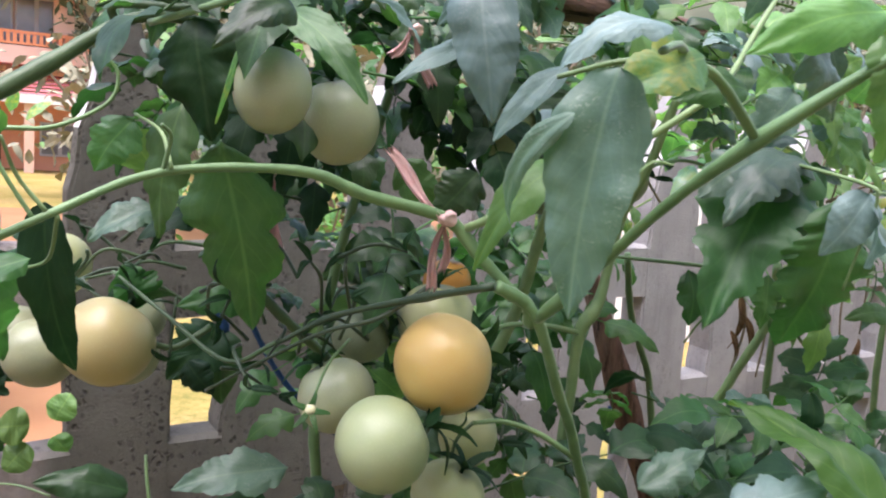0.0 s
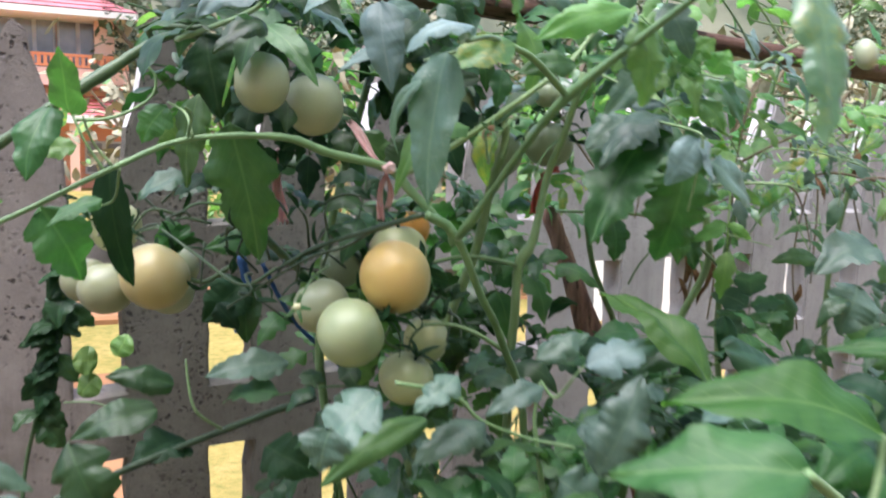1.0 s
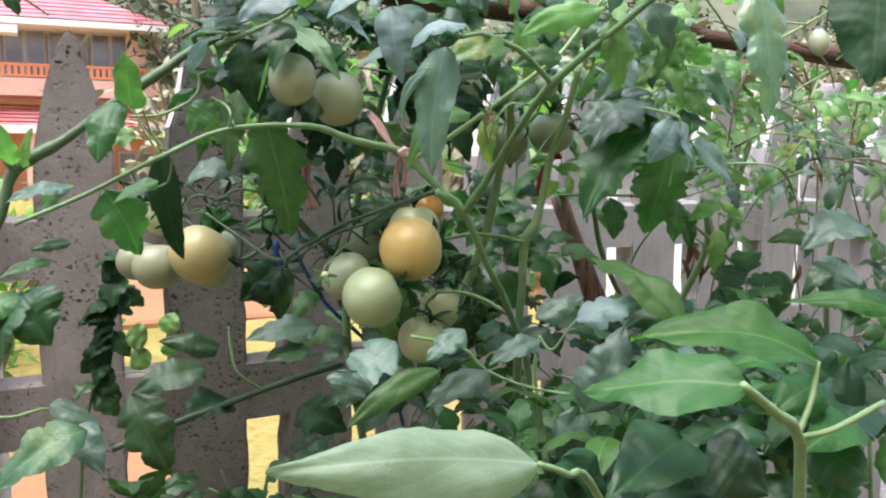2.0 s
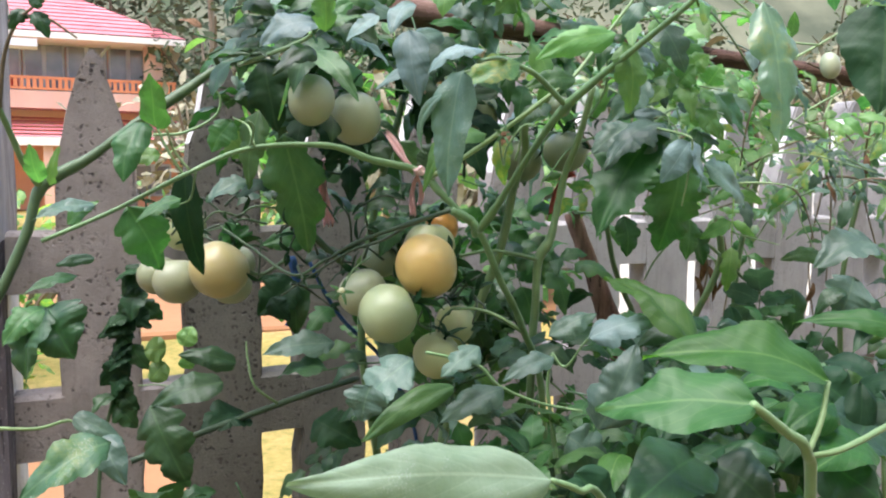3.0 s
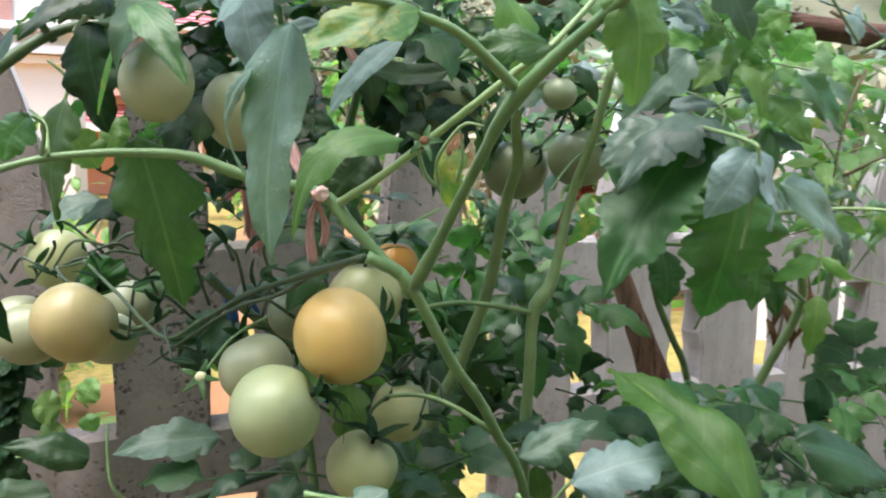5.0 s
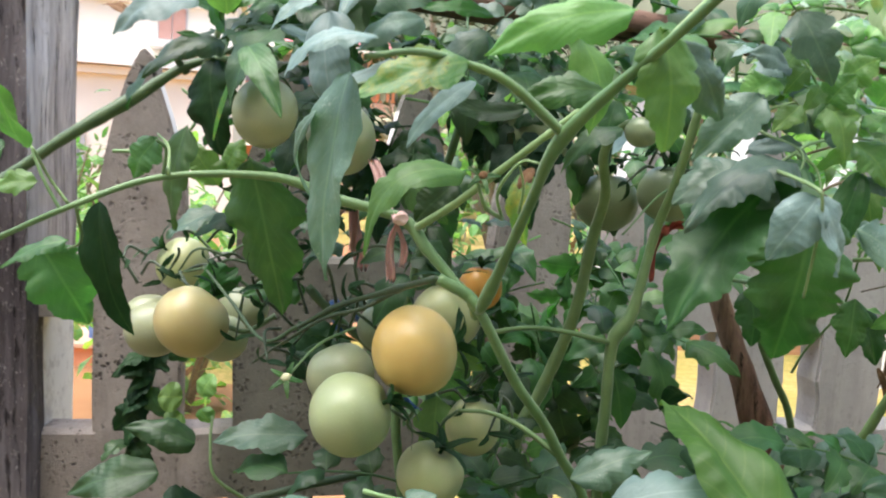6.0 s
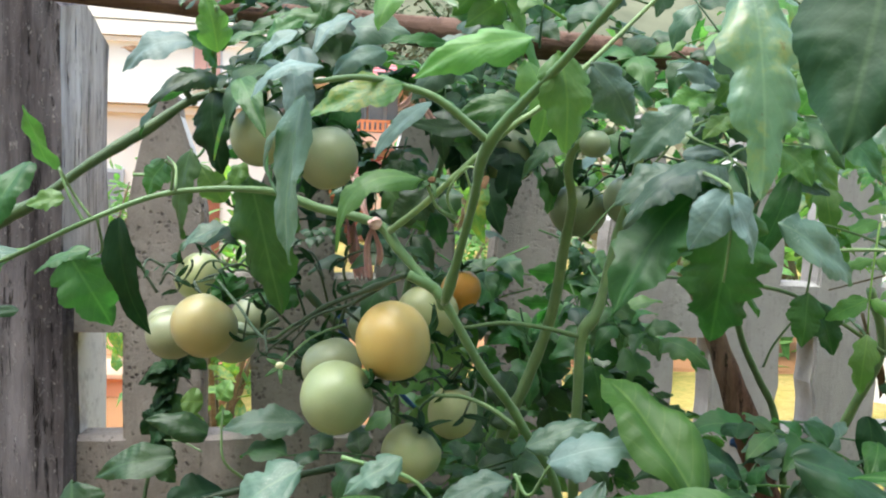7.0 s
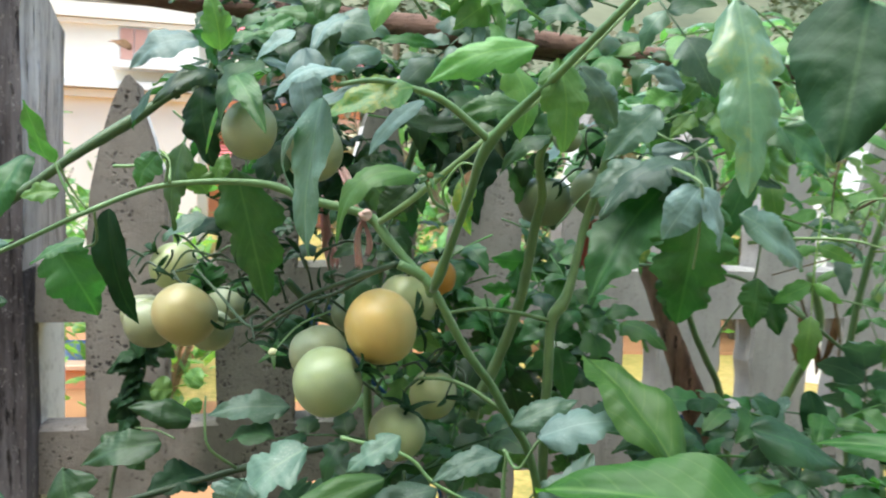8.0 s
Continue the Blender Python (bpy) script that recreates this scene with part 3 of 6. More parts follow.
def garden_bed():
    bm = bmesh.new()
    xs, ys = np.linspace(-1.6, 3.2, 40), np.linspace(-0.5, 0.93, 16)
    rows = [[bm.verts.new((x, y, 0.05 + 0.02 * noise.noise(Vector((x * 5, y * 5, 0))) - 0.06 * (y in (ys[0], ys[-1])))) for x in xs] for y in ys]
    for a, b in zip(rows, rows[1:]):
        for i in range(len(xs) - 1):
            bm.faces.new((a[i], a[i + 1], b[i + 1], b[i]))
    return tagged(smooth(part("garden_bed", bm, SOIL)), "strip of dark crumbly soil along the fence", "soil", kind="structure")


garden_bed()

# the fence: cast concrete pickets on two rails
DEEP, PITCH = 0.055, 0.1783
RAIL_HIGH, RAIL_LOW = (0.902, 0.99), (0.655, 0.752)


def picket(fence, x, wide, top, seed):
    """One pointed picket with chipped edges; its front face lies at y = 0."""
    r = random.Random(seed)
    half = [(0, 0.02), (0, 0.35), (0.001, 0.7), (0, 0.95), (0.001, 1.05), (0.004, top - 0.17), (0.012, top - 0.13), (0.022, top - 0.085), (0.035, top - 0.04),
            (0.044, top - 0.014), (0.051, top - 0.003)]
    rough = [half[0]]
    for (u0, v0), (u1, v1) in zip(half, half[1:]):
        n = max(1, int((v1 - v0) / 0.03)) if v1 > 0.6 else 1
        rough += [(u0 + (u1 - u0) * k / n, v0 + (v1 - v0) * k / n) for k in range(1, n + 1)]

    def worn(v, side):
        at = Vector((side * 3.1 + seed, v * 26, 0))
        return 0.0045 * noise.noise(at) + 0.0035 * max(0.0, noise.noise(at * 2.3 + Vector((9, 0, 0)))) * 2

    outline = [(u + worn(v, 0), v) for u, v in rough] + [(wide * 0.5, top)] + [(wide - u - worn(v, 1), v) for u, v in rough[::-1]]
    outline = [(x + u, v + r.uniform(-0.002, 0.002) * (v > 0.1)) for u, v in outline]
    bm = bmesh.new()
    front = [bm.verts.new((u, 0, v)) for u, v in outline]
    back = [bm.verts.new((u, DEEP, v)) for u, v in outline]
    n = len(outline)
    for i in range(n // 2):
        j = n - 1 - i
        if i + 1 < j - 1:
            bm.faces.new((front[i], front[j], front[j - 1], front[i + 1]))
            bm.faces.new((back[i], back[i + 1], back[j - 1], back[j]))
        elif i + 1 == j - 1:
            bm.faces.new((front[i], front[j], front[i + 1]))
            bm.faces.new((back[i], back[i + 1], back[j]))
    for i in range(n):
        bm.faces.new((front[(i + 1) % n], front[i], back[i], back[(i + 1) % n]))
    bmesh.ops.recalc_face_normals(bm, faces=bm.faces[:])
    rim = [e for e in bm.edges if len(e.link_faces) == 2 and abs(e.link_faces[0].normal.dot(e.link_faces[1].normal)) < 0.3]
    bmesh.ops.bevel(bm, geom=rim, offset=0.004, segments=2, affect="EDGES")
    for f in bm.faces:
        f.material_index = int(abs(f.normal.x) > 0.9 and f.calc_area() > 0.002 and f.calc_center_median().z < top - 0.05)
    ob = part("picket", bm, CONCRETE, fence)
    ob.data.materials.append(OLD_WHITE)
    return ob


def fence_rail(fence, low, high):
    """A rail of cast pieces between the pickets' faces, a little worn along its upper edge."""
    bm = bmesh.new()
    n = 130
    rows = []
    for i in range(n + 1):
        x = -1.7 + 5.2 * i / n
        w = 0.003 * noise.noise(Vector((x * 11, low, 0))) + 0.002 * noise.noise(Vector((x * 37, low, 5)))
        rows.append([bm.verts.new(p) for p in ((x, 0.0012, low + w), (x, DEEP - 0.004, low + w), (x, DEEP - 0.004, high + w), (x, 0.01, high + w), (x, 0.0012, high - 0.006 + w))])
    for a, b in zip(rows, rows[1:]):
        for k in range(5):
            bm.faces.new((a[k], a[(k + 1) % 5], b[(k + 1) % 5], b[k]))
    bm.faces.new(rows[0])
    bm.faces.new(rows[-1][::-1])
    bmesh.ops.recalc_face_normals(bm, faces=bm.faces[:])
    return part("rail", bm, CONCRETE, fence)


def picket_fence():
    fence = thing("picket_fence", "weathered pale concrete picket fence with pointed pitted pickets", "fence")
    r = random.Random(4)
    for k in range(-9, 19):
        if k not in (-1, -2):
            picket(fence, PITCH * k, 0.117 + r.uniform(-0.004, 0.004), 1.246 + r.uniform(-0.012, 0.008), k + 50)
    for low, high in (RAIL_HIGH, RAIL_LOW, (0.12, 0.22)):
        fence_rail(fence, low, high)
    fence.matrix_world = pose(-0.114, 0.986, 0, 0, 0, 6.84)
    return fence


picket_fence()


def wooden_post():
    """A squared old post with a worn, sloping top."""
    bm = bmesh.new()
    n, k = 26, 6
    rows = []
    for i in range(n + 1):
        z = 1.42 * i / n
        ring = []
        for side in range(4):
            for j in range(k):
                f = j / k * 2 - 1
                x, y = ((f, -1), (1, f), (-f, 1), (-1, -f))[side]
                c = 0.985 if abs(f) > 0.99 else 1.0
                top = z - (0.055 * max(0, x) + 0.02 * max(0, y) + 0.02 * abs(x * y)) * (i / n) ** 8
                p = Vector((0.078 * x * c, 0.085 * y * c, top))
                p += 0.004 * noise.noise_vector(Vector((x * 2, y * 2, z * 7))) + 0.0025 * noise.noise_vector(Vector((x * 9, y * 9, z * 2)))
                ring.append(bm.verts.new(p))
        rows.append(ring)
    m = len(rows[0])
    for a, b in zip(rows, rows[1:]):
        for j in range(m):
            bm.faces.new((a[j], a[(j + 1) % m], b[(j + 1) % m], b[j]))
    bm.faces.new(rows[-1])
    bm.faces.new(rows[0][::-1])
    soft = [e for e in bm.edges if abs(e.calc_face_angle(0)) > 0.9]
    bmesh.ops.bevel(bm, geom=soft, offset=0.004, segments=2, affect="EDGES")
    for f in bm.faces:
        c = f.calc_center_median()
        # low side faces: shade put in as dark wood; the deep strip is white
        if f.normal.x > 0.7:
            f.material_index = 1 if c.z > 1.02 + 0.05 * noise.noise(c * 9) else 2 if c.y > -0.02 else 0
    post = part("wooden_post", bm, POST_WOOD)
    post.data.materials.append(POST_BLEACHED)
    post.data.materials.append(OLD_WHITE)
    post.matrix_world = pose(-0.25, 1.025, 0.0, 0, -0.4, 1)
    return tagged(post, "thick grey weathered wooden post standing beside the fence", "post")


wooden_post()


# added out of view: keeps sun and low sky off the garden bed
def shading_wall():
    bm = bmesh.new()
    box(bm, -10, 10, -2.4, -2.1, -0.1, 5.8)
    return tagged(part("wall_south", bm, PLASTER), "unseen plain plaster wall added behind the camera to shade the garden", "wall", kind="structure")


shading_wall()


# ---- beyond the fence ----
def slab(parent, name, material, x0, x1, y0, y1, z0, z1, bevel=0.0, label=""):
    bm = bmesh.new()
    box(bm, x0, x1, y0, y1, z0, z1)
    if bevel:
        soften(bm, bevel)
    return part(name, bm, material, parent, label)


def hip_roof(parent, x0, x1, y0, y1, z, rise, over=0.7):
    """A hipped roof of tile courses with a pale eaves board."""
    x0, x1, y0, y1 = x0 - over, x1 + over, y0 - over, y1 + over
    inset = (y1 - y0) / 2
    courses = 14
    for i in range(courses):
        a, b = i / courses, (i + 1) / courses
        bm = bmesh.new()
        ring = []
        for s, lift in ((a, 0.03), (b, 0.0)):
            d = inset * s
            ring.append([bm.verts.new(p) for p in ((x0 + d, y0 + d, z + rise * s + lift), (x1 - d, y0 + d, z + rise * s + lift),
                                                   (x1 - d, y1 - d, z + rise * s + lift), (x0 + d, y1 - d, z + rise * s + lift))])
        for k in range(4):
            bm.faces.new((ring[0][k], ring[0][(k + 1) % 4], ring[1][(k + 1) % 4], ring[1][k]))
        part("tile_course", bm, ROOF_RED, parent)
    slab(parent, "eaves_board", CREAM, x0, x1, y0, y1, z - 0.22, z - 0.01)


def far_window(parent, x0, x1, y, z0, z1, panes=2):
    w = slab(parent, "window", GREY_FRAME, x0, x1, y - 0.05, y + 0.05, z0, z1)
    step = (x1 - x0) / panes
    for i in range(panes):
        slab(w, "pane", GLASS, x0 + i * step + 0.07, x0 + (i + 1) * step - 0.07, y - 0.075, y - 0.055, z0 + 0.08, z1 - 0.08)
    return w


def orange_house(turn):
    h = thing("house", "two-storey orange house with red tiled roofs and a glazed balcony", "house", (0, 0, 0))
    b, t, e = -0.9, 2.75, 5.65
    slab(h, "wall", BRICK_WALL, -9, 0, 0.6, 8, b, e, label="peach plastered walls")
    slab(h, "ground_floor", ORANGE_WALL, -9, 2.2, 0.0, 0.6, b, t - 0.7, label="orange ground floor front")
    slab(h, "balcony_floor", BRICK_WALL, -9, 0.6, -0.8, 0.62, t + 0.35, t + 0.95)
    for i in range(6):
        far_window(h, -8.8 + 1.42 * i, -8.8 + 1.42 * (i + 1) - 0.06, 0.5, t + 0.98, e - 0.12, 2)
    slab(h, "pillar", BRICK_WALL, -0.5, 0.15, -0.55, 0.1, t + 0.95, e - 0.1)
    slab(h, "handrail", RAIL_ORANGE, -9, 0.6, -0.8, -0.68, t + 1.36, t + 1.45)
    slab(h, "bottom_rail", RAIL_ORANGE, -9, 0.6, -0.8, -0.68, t + 0.99, t + 1.07)
    for i in range(48):
        slab(h, "baluster", RAIL_ORANGE, -8.95 + 0.2 * i, -8.83 + 0.2 * i, -0.78, -0.7, t + 1.07, t + 1.36)
    slab(h, "banner", RED_PAINT, -6.6, -4.6, -0.66, -0.64, t + 1.02, t + 1.34, label="red panel behind the balusters")
    hip_roof(h, -9, 0, -0.6, 8, e, 2.6, 0.9)
    # lean-to roof over the ground floor
    for i in range(6):
        a, c = i / 6, (i + 1) / 6
        y0, y1 = -2.2 + 2.6 * a, -2.2 + 2.6 * c
        z0, z1 = t - 0.75 + 0.85 * a + 0.05, t - 0.75 + 0.85 * c
        bm = bmesh.new()
        bm.faces.new([bm.verts.new(p) for p in ((-9, y0, z0), (1.4, y0, z0), (1.4, y1, z1), (-9, y1, z1))])
        part("tile_course", bm, ROOF_RED, h)
    slab(h, "fascia", CREAM, -9, 1.4, -2.26, -2.16, t - 0.98, t - 0.7)
    for x in (-8.6, -6.2, -3.8, -1.4, 1.1):
        slab(h, "column", BRICK_WALL, x, x + 0.3, -2.1, -1.8, b, t - 0.9)
    slab(h, "door", BROWN_DOOR, -3.2, -2.1, -0.06, 0.0, b, b + 2.1)
    far_window(h, -7.8, -6.4, -0.05, b + 0.9, b + 2.1, 2)
    far_window(h, -0.9, 0.4, -0.05, b + 0.9, b + 2.1, 2)
    h.matrix_world = turn
    return h


def cream_house(turn):
    h = thing("house", "pale cream house with a red roof and stepped cornices", "house", (0, 0, 0))
    slab(h, "wall", CREAM, -10, 0, 0, 5, -0.6, 4.75, label="sunlit cream plastered walls")
    slab(h, "cornice", CREAM, -10.2, 0.08, -0.2, 0.02, 4.42, 4.72)
    slab(h, "cornice", CREAM, -10.2, 0.05, -0.12, 0.02, 4.31, 4.4)
    slab(h, "sunshade", WHITE, -1.7, 0.75, -0.5, 0.02, 3.4, 3.55)
    slab(h, "ledge", WHITE, -10.2, 0.1, -0.4, 0.02, 2.98, 3.14)
    slab(h, "ledge", CREAM, -10.2, 0.05, -0.2, 0.02, 2.8, 2.96)
    w = slab(h, "window", GREY_FRAME, -1.6, -1.0, -0.05, 0.02, 3.58, 4.3)
    for x in (-1.57, -1.29):
        slab(w, "shutter", SHUTTER, x, x + 0.26, -0.08, -0.053, 3.62, 4.26, 0.01, "closed faded red-brown shutter")
    slab(h, "door", BROWN_DOOR, -1.9, -1.0, -0.06, 0.02, -0.6, 1.4)
    far_window(h, -4.4, -3.0, -0.05, 0.5, 1.6, 2)
    hip_roof(h, -10, 0, 0, 5, 5.0, 1.5, 0.12)
    h.matrix_world = turn
    return h


orange_house(pose(-0.1, 32.5, 0, 0, 0, 3))
cream_house(pose(-3.05, 18.0, 0, 0, 0, 7))


def far_tree(at, height, wide, seed, material, label):
    """A far tree: forked trunk and a crown of many small ragged clumps."""
    r = random.Random(seed)
    t = thing("tree", label, "tree", at, "far trees")
    bm = bmesh.new()
    tube(bm, [(0, 0, -0.3), (0.1, 0, height * 0.3), (-0.1, 0.1, height * 0.75)], 0.03 * height, 0.01 * height, 7)
    for k in range(5):
        a = k * 1.3 + r.random()
        z = height * r.uniform(0.3, 0.5)
        tube(bm, [(0, 0, z), (wide * 0.25 * math.cos(a), wide * 0.25 * math.sin(a), z + height * 0.12),
                  (wide * 0.42 * math.cos(a), wide * 0.42 * math.sin(a), z + height * 0.28)], 0.012 * height, 0.004 * height, 6)
    rest(part("trunk", bm, STEM_DRY), t).matrix_world = Matrix.Translation(at)
    verts, faces = [], []
    for k in range(1500):
        u = Vector((r.gauss(0, 1), r.gauss(0, 1), r.gauss(0, 1))).normalized() * r.uniform(0.45, 1) ** 0.5
        c = Vector((u.x * wide * 0.5, u.y * wide * 0.5, height * 0.62 + u.z * height * 0.38))
        c += 0.18 * wide * noise.noise_vector(c * (2.2 / wide) + Vector((seed, 0, 0)))
        s = wide * r.uniform(0.02, 0.045)
        a, b = Vector((r.gauss(0, 1), r.gauss(0, 1), r.gauss(0, 0.6))).normalized() * s, Vector((r.gauss(0, 1), r.gauss(0, 1), r.gauss(0, 1))).normalized() * s
        i = len(verts)
        verts += [c - a, c + b * 0.6, c + a, c - b * 0.6]
        faces.append((i, i + 1, i + 2, i + 3))
    mesh = bpy.data.meshes.new("crown")
    mesh.from_pydata(verts, [], faces)
    mesh.materials.append(material)
    crown = new("crown", mesh)
    rest(crown, t).matrix_world = Matrix.Translation(at)
    tagged(crown, kind="stuff")
    return t


R = random.Random(11)
for i in range(16):
    far_tree((2.0 + 2.6 * i + R.uniform(-1, 1), 24 + R.uniform(0, 14), -0.5), R.uniform(6, 11), R.uniform(4.5, 7), i, (FAR_GREEN, FAR_PALE)[i % 3 == 1], "dull green tree on the far slope")
for i in range(8):
    far_tree((-22 + 3.4 * i, 42 + R.uniform(0, 6), -0.5), R.uniform(9, 13), R.uniform(6, 8), 40 + i, FAR_GREEN, "dark tree behind the houses")


def far_slope():
    bm = bmesh.new()
    rows = []
    for j, (y, z) in enumerate(((36, -1), (50, 9), (68, 22), (100, 40))):
        rows.append([bm.verts.new((x, y + 4 * math.sin(x * 0.07), z + 1.5 * math.sin(x * 0.11 + j) - max(0, -x) * 0.03)) for x in range(-160, 200, 8)])
    for a, b in zip(rows, rows[1:]):
        for i in range(len(a) - 1):
            bm.faces.new((a[i], a[i + 1], b[i + 1], b[i]))
    return tagged(smooth(part("backdrop", bm, HILL)), "wooded hillside far behind the garden", "hillside", kind="structure")


far_slope()


def white_wall():
    w = thing("garden_wall", "low whitewashed garden wall beyond the fence", "wall", (0, 0, 0))
    slab(w, "panel", WHITE, 0, 7, 0, 0.2, -0.6, 1.05)
    slab(w, "coping", WHITE, -0.05, 7.05, -0.06, 0.26, 1.054, 1.12)
    for x in (0, 2.3, 4.6, 6.8):
        slab(w, "pier", WHITE, x, x + 0.3, -0.09, -0.004, -0.6, 1.0)
    w.matrix_world = pose(4.2, 6.6, 0, 0, 0, -38)
    return w


white_wall()


def paved_yard():
    bm = bmesh.new()
    box(bm, -14, 9, 7.6, 17, -0.6, -0.44)
    soften(bm, 0.03)
    box(bm, -12, -1.15, 3.0, 7.596, -0.6, -0.45)
    return tagged(part("paved_yard", bm, PAVING), "orange paved yard in front of the houses", "paving", kind="structure")


paved_yard()


def clay_path():
    bm = bmesh.new()
    box(bm, -6, 0.3, 2.98, 5.7, -0.6, -0.452)
    soften(bm, 0.02)
    return tagged(part("path", bm, PAVING), "strip of bare orange clay behind the fence", "path", kind="structure")


clay_path()


def planter():
    """A low rendered bed wall with a lipped top."""
    w = thing("planter", "low orange rendered planter with a projecting rim", "planter")
    slab(w, "wall", ORANGE_WALL, -2.7, -1.62, 6.0, 6.5, -0.6, -0.31)
    slab(w, "rim", BRICK_WALL, -2.74, -1.58, 5.96, 6.54, -0.306, -0.264, 0.008)
    return w


planter()


def plastic_box():
    bm = bmesh.new()
    box(bm, -1.9, -1.72, 6.14, 6.3, -0.262, -0.14)
    bmesh.ops.delete(bm, geom=[f for f in bm.faces if f.calc_center_median().z > -0.141], context="FACES")
    bmesh.ops.solidify(bm, geom=bm.faces[:], thickness=0.006)
    return tagged(part("plastic_box", bm, BLUE_PLASTIC), "small open blue plastic box on the planter", "box")


plastic_box()


def shrub(at, size, seed, material, label):
    r = random.Random(seed)
    t = thing("shrub", label, "shrub", at, "shrubs beyond the fence")
    bm = bmesh.new()
    for k in range(9):
        a = 2.4 * k
        tube(bm, [(0, 0, -0.1), (size * 0.2 * math.cos(a), size * 0.2 * math.sin(a), size * 0.5), (size * 0.4 * math.cos(a), size * 0.4 * math.sin(a), size * r.uniform(0.7, 1))], 0.02 * size, 0.006 * size, 5)
    rest(part("branch", bm, STEM_DRY), t).matrix_world = Matrix.Translation(at)
    bm = bmesh.new()
    for k in range(420):
        c = Vector((r.gauss(0, 0.25), r.gauss(0, 0.25), abs(r.gauss(0.55, 0.25)))) * size
        d = Vector((r.gauss(0, 1), r.gauss(0, 1), r.gauss(0.2, 1))).normalized()
        m, _ = leaf_frame(c, c + d, (r.gauss(0, 0.5), r.gauss(0, 0.5), 1))
        blade(bm, m, size * r.uniform(0.08, 0.15), size * 0.05, "long", 0.2, 0.1, 0.05, k, 4, 1)
    ob = rest(part("foliage", bm, material), t)
    ob.matrix_world = Matrix.Translation(at)
    tagged(ob, kind="stuff")
    return t


for i, (x, y, z) in enumerate(((-0.95, 5.0, 1.4), (-1.6, 6.5, 1.5), (-4.6, 12.5, 1.8), (0.9, 12, 1.3), (2.2, 7.5, 1.2), (3.1, 9, 2.4), (4.6, 8.4, 2.6), (6.4, 8, 2.8), (8.5, 9, 3.2), (2.2, 13, 3.4), (5.2, 14, 3.8), (0.95, 20, 3.6))):
    shrub((x, y, -0.5), z, i + 3, (LEAF_BRIGHT, LEAF_MID, FAR_PALE)[i % 3] if i > 4 else LEAF_SICK if i == 0 else LEAF_BRIGHT, "yellow-green leafy shrub growing beyond the fence")


# ---- the tomato plant that hangs over the fence ----
vine = thing("tomato_plant", "sprawling tomato plant with green and turning fruit, tied up with cloth", "plant")
stalk(vine, [(-0.055, 0.400, 1.026), (-0.004, 0.430, 1.048), (0.057, 0.440, 1.080), (0.110, 0.460, 1.102), (0.182, 0.465, 1.106), (0.222, 0.465, 1.094), (0.269, 0.458, 1.083), (0.287, 0.449, 1.064), (0.305, 0.441, 1.045), (0.323, 0.433, 1.026), (0.353, 0.450, 0.975), (0.392, 0.480, 0.919), (0.439, 0.520, 0.807), (0.467, 0.560, 0.437)], 0.0017, 0.0042, knots=(0.36, 0.5))
stalk(vine, [(0.323, 0.433, 1.026), (0.328, 0.400, 1.053), (0.336, 0.345, 1.101), (0.341, 0.293, 1.136), (0.375, 0.250, 1.177), (0.394, 0.220, 1.201), (0.416, 0.200, 1.228)], 0.0033, 0.0021, knots=(0.1, 0.5))
stalk(vine, [(0.323, 0.440, 1.021), (0.316, 0.435, 1.035), (0.295, 0.435, 1.046)], 0.0047, 0.0039)
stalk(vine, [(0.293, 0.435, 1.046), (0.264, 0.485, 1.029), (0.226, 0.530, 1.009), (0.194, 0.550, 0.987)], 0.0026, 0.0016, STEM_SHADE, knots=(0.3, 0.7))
stalk(vine, [(0.341, 0.293, 1.136), (0.312, 0.287, 1.158), (0.291, 0.283, 1.165), (0.268, 0.262, 1.166), (0.246, 0.244, 1.160)], 0.0026, 0.0014)
stalk(vine, [(0.291, 0.283, 1.165), (0.270, 0.300, 1.163), (0.241, 0.300, 1.154)], 0.0016, 0.001)
stalk(vine, [(0.280, 0.450, 1.078), (0.303, 0.420, 1.097), (0.335, 0.380, 1.128), (0.361, 0.360, 1.152), (0.381, 0.360, 1.167), (0.421, 0.380, 1.205), (0.471, 0.400, 1.256)], 0.0027, 0.0014, STEM_PALE)
stalk(vine, [(0.327, 0.385, 1.090), (0.314, 0.360, 1.097), (0.308, 0.350, 1.108), (0.305, 0.345, 1.114)], 0.0014, 0.0009, STEM_PALE)
stalk(vine, [(0.327, 0.385, 1.090), (0.320, 0.360, 1.106), (0.330, 0.350, 1.123), (0.340, 0.345, 1.123)], 0.0012, 0.0006, STEM_PALE)
stalk(vine, [(0.336, 0.380, 1.094), (0.336, 0.370, 1.109), (0.331, 0.360, 1.123)], 0.0011, 0.0006, STEM_PALE)
stalk(vine, [(0.110, 0.460, 1.102), (0.113, 0.455, 1.120), (0.108, 0.450, 1.126)], 0.0014, 0.0009)
stalk(vine, [(0.057, 0.440, 1.082), (0.045, 0.440, 1.098), (0.039, 0.430, 1.116)], 0.0012, 0.0008, STEM_PALE)
stalk(vine, [(0.062, 0.440, 1.080), (0.058, 0.460, 1.057), (0.046, 0.470, 1.050)], 0.0012, 0.0008)
stalk(vine, [(-0.142, 0.530, 0.913), (-0.109, 0.535, 0.968), (-0.085, 0.540, 1.024), (-0.072, 0.545, 1.065), (-0.031, 0.550, 1.092), (0.010, 0.555, 1.125), (0.057, 0.570, 1.160), (0.103, 0.580, 1.192), (0.156, 0.600, 1.197)], 0.0051, 0.0035, STEM_DARK, knots=(0.42, 0.72))
stalk(vine, [(-0.072, 0.545, 1.065), (-0.084, 0.530, 1.086), (-0.092, 0.520, 1.111), (-0.099, 0.510, 1.133), (-0.109, 0.500, 1.158)], 0.0033, 0.0023, knots=(0.05,))
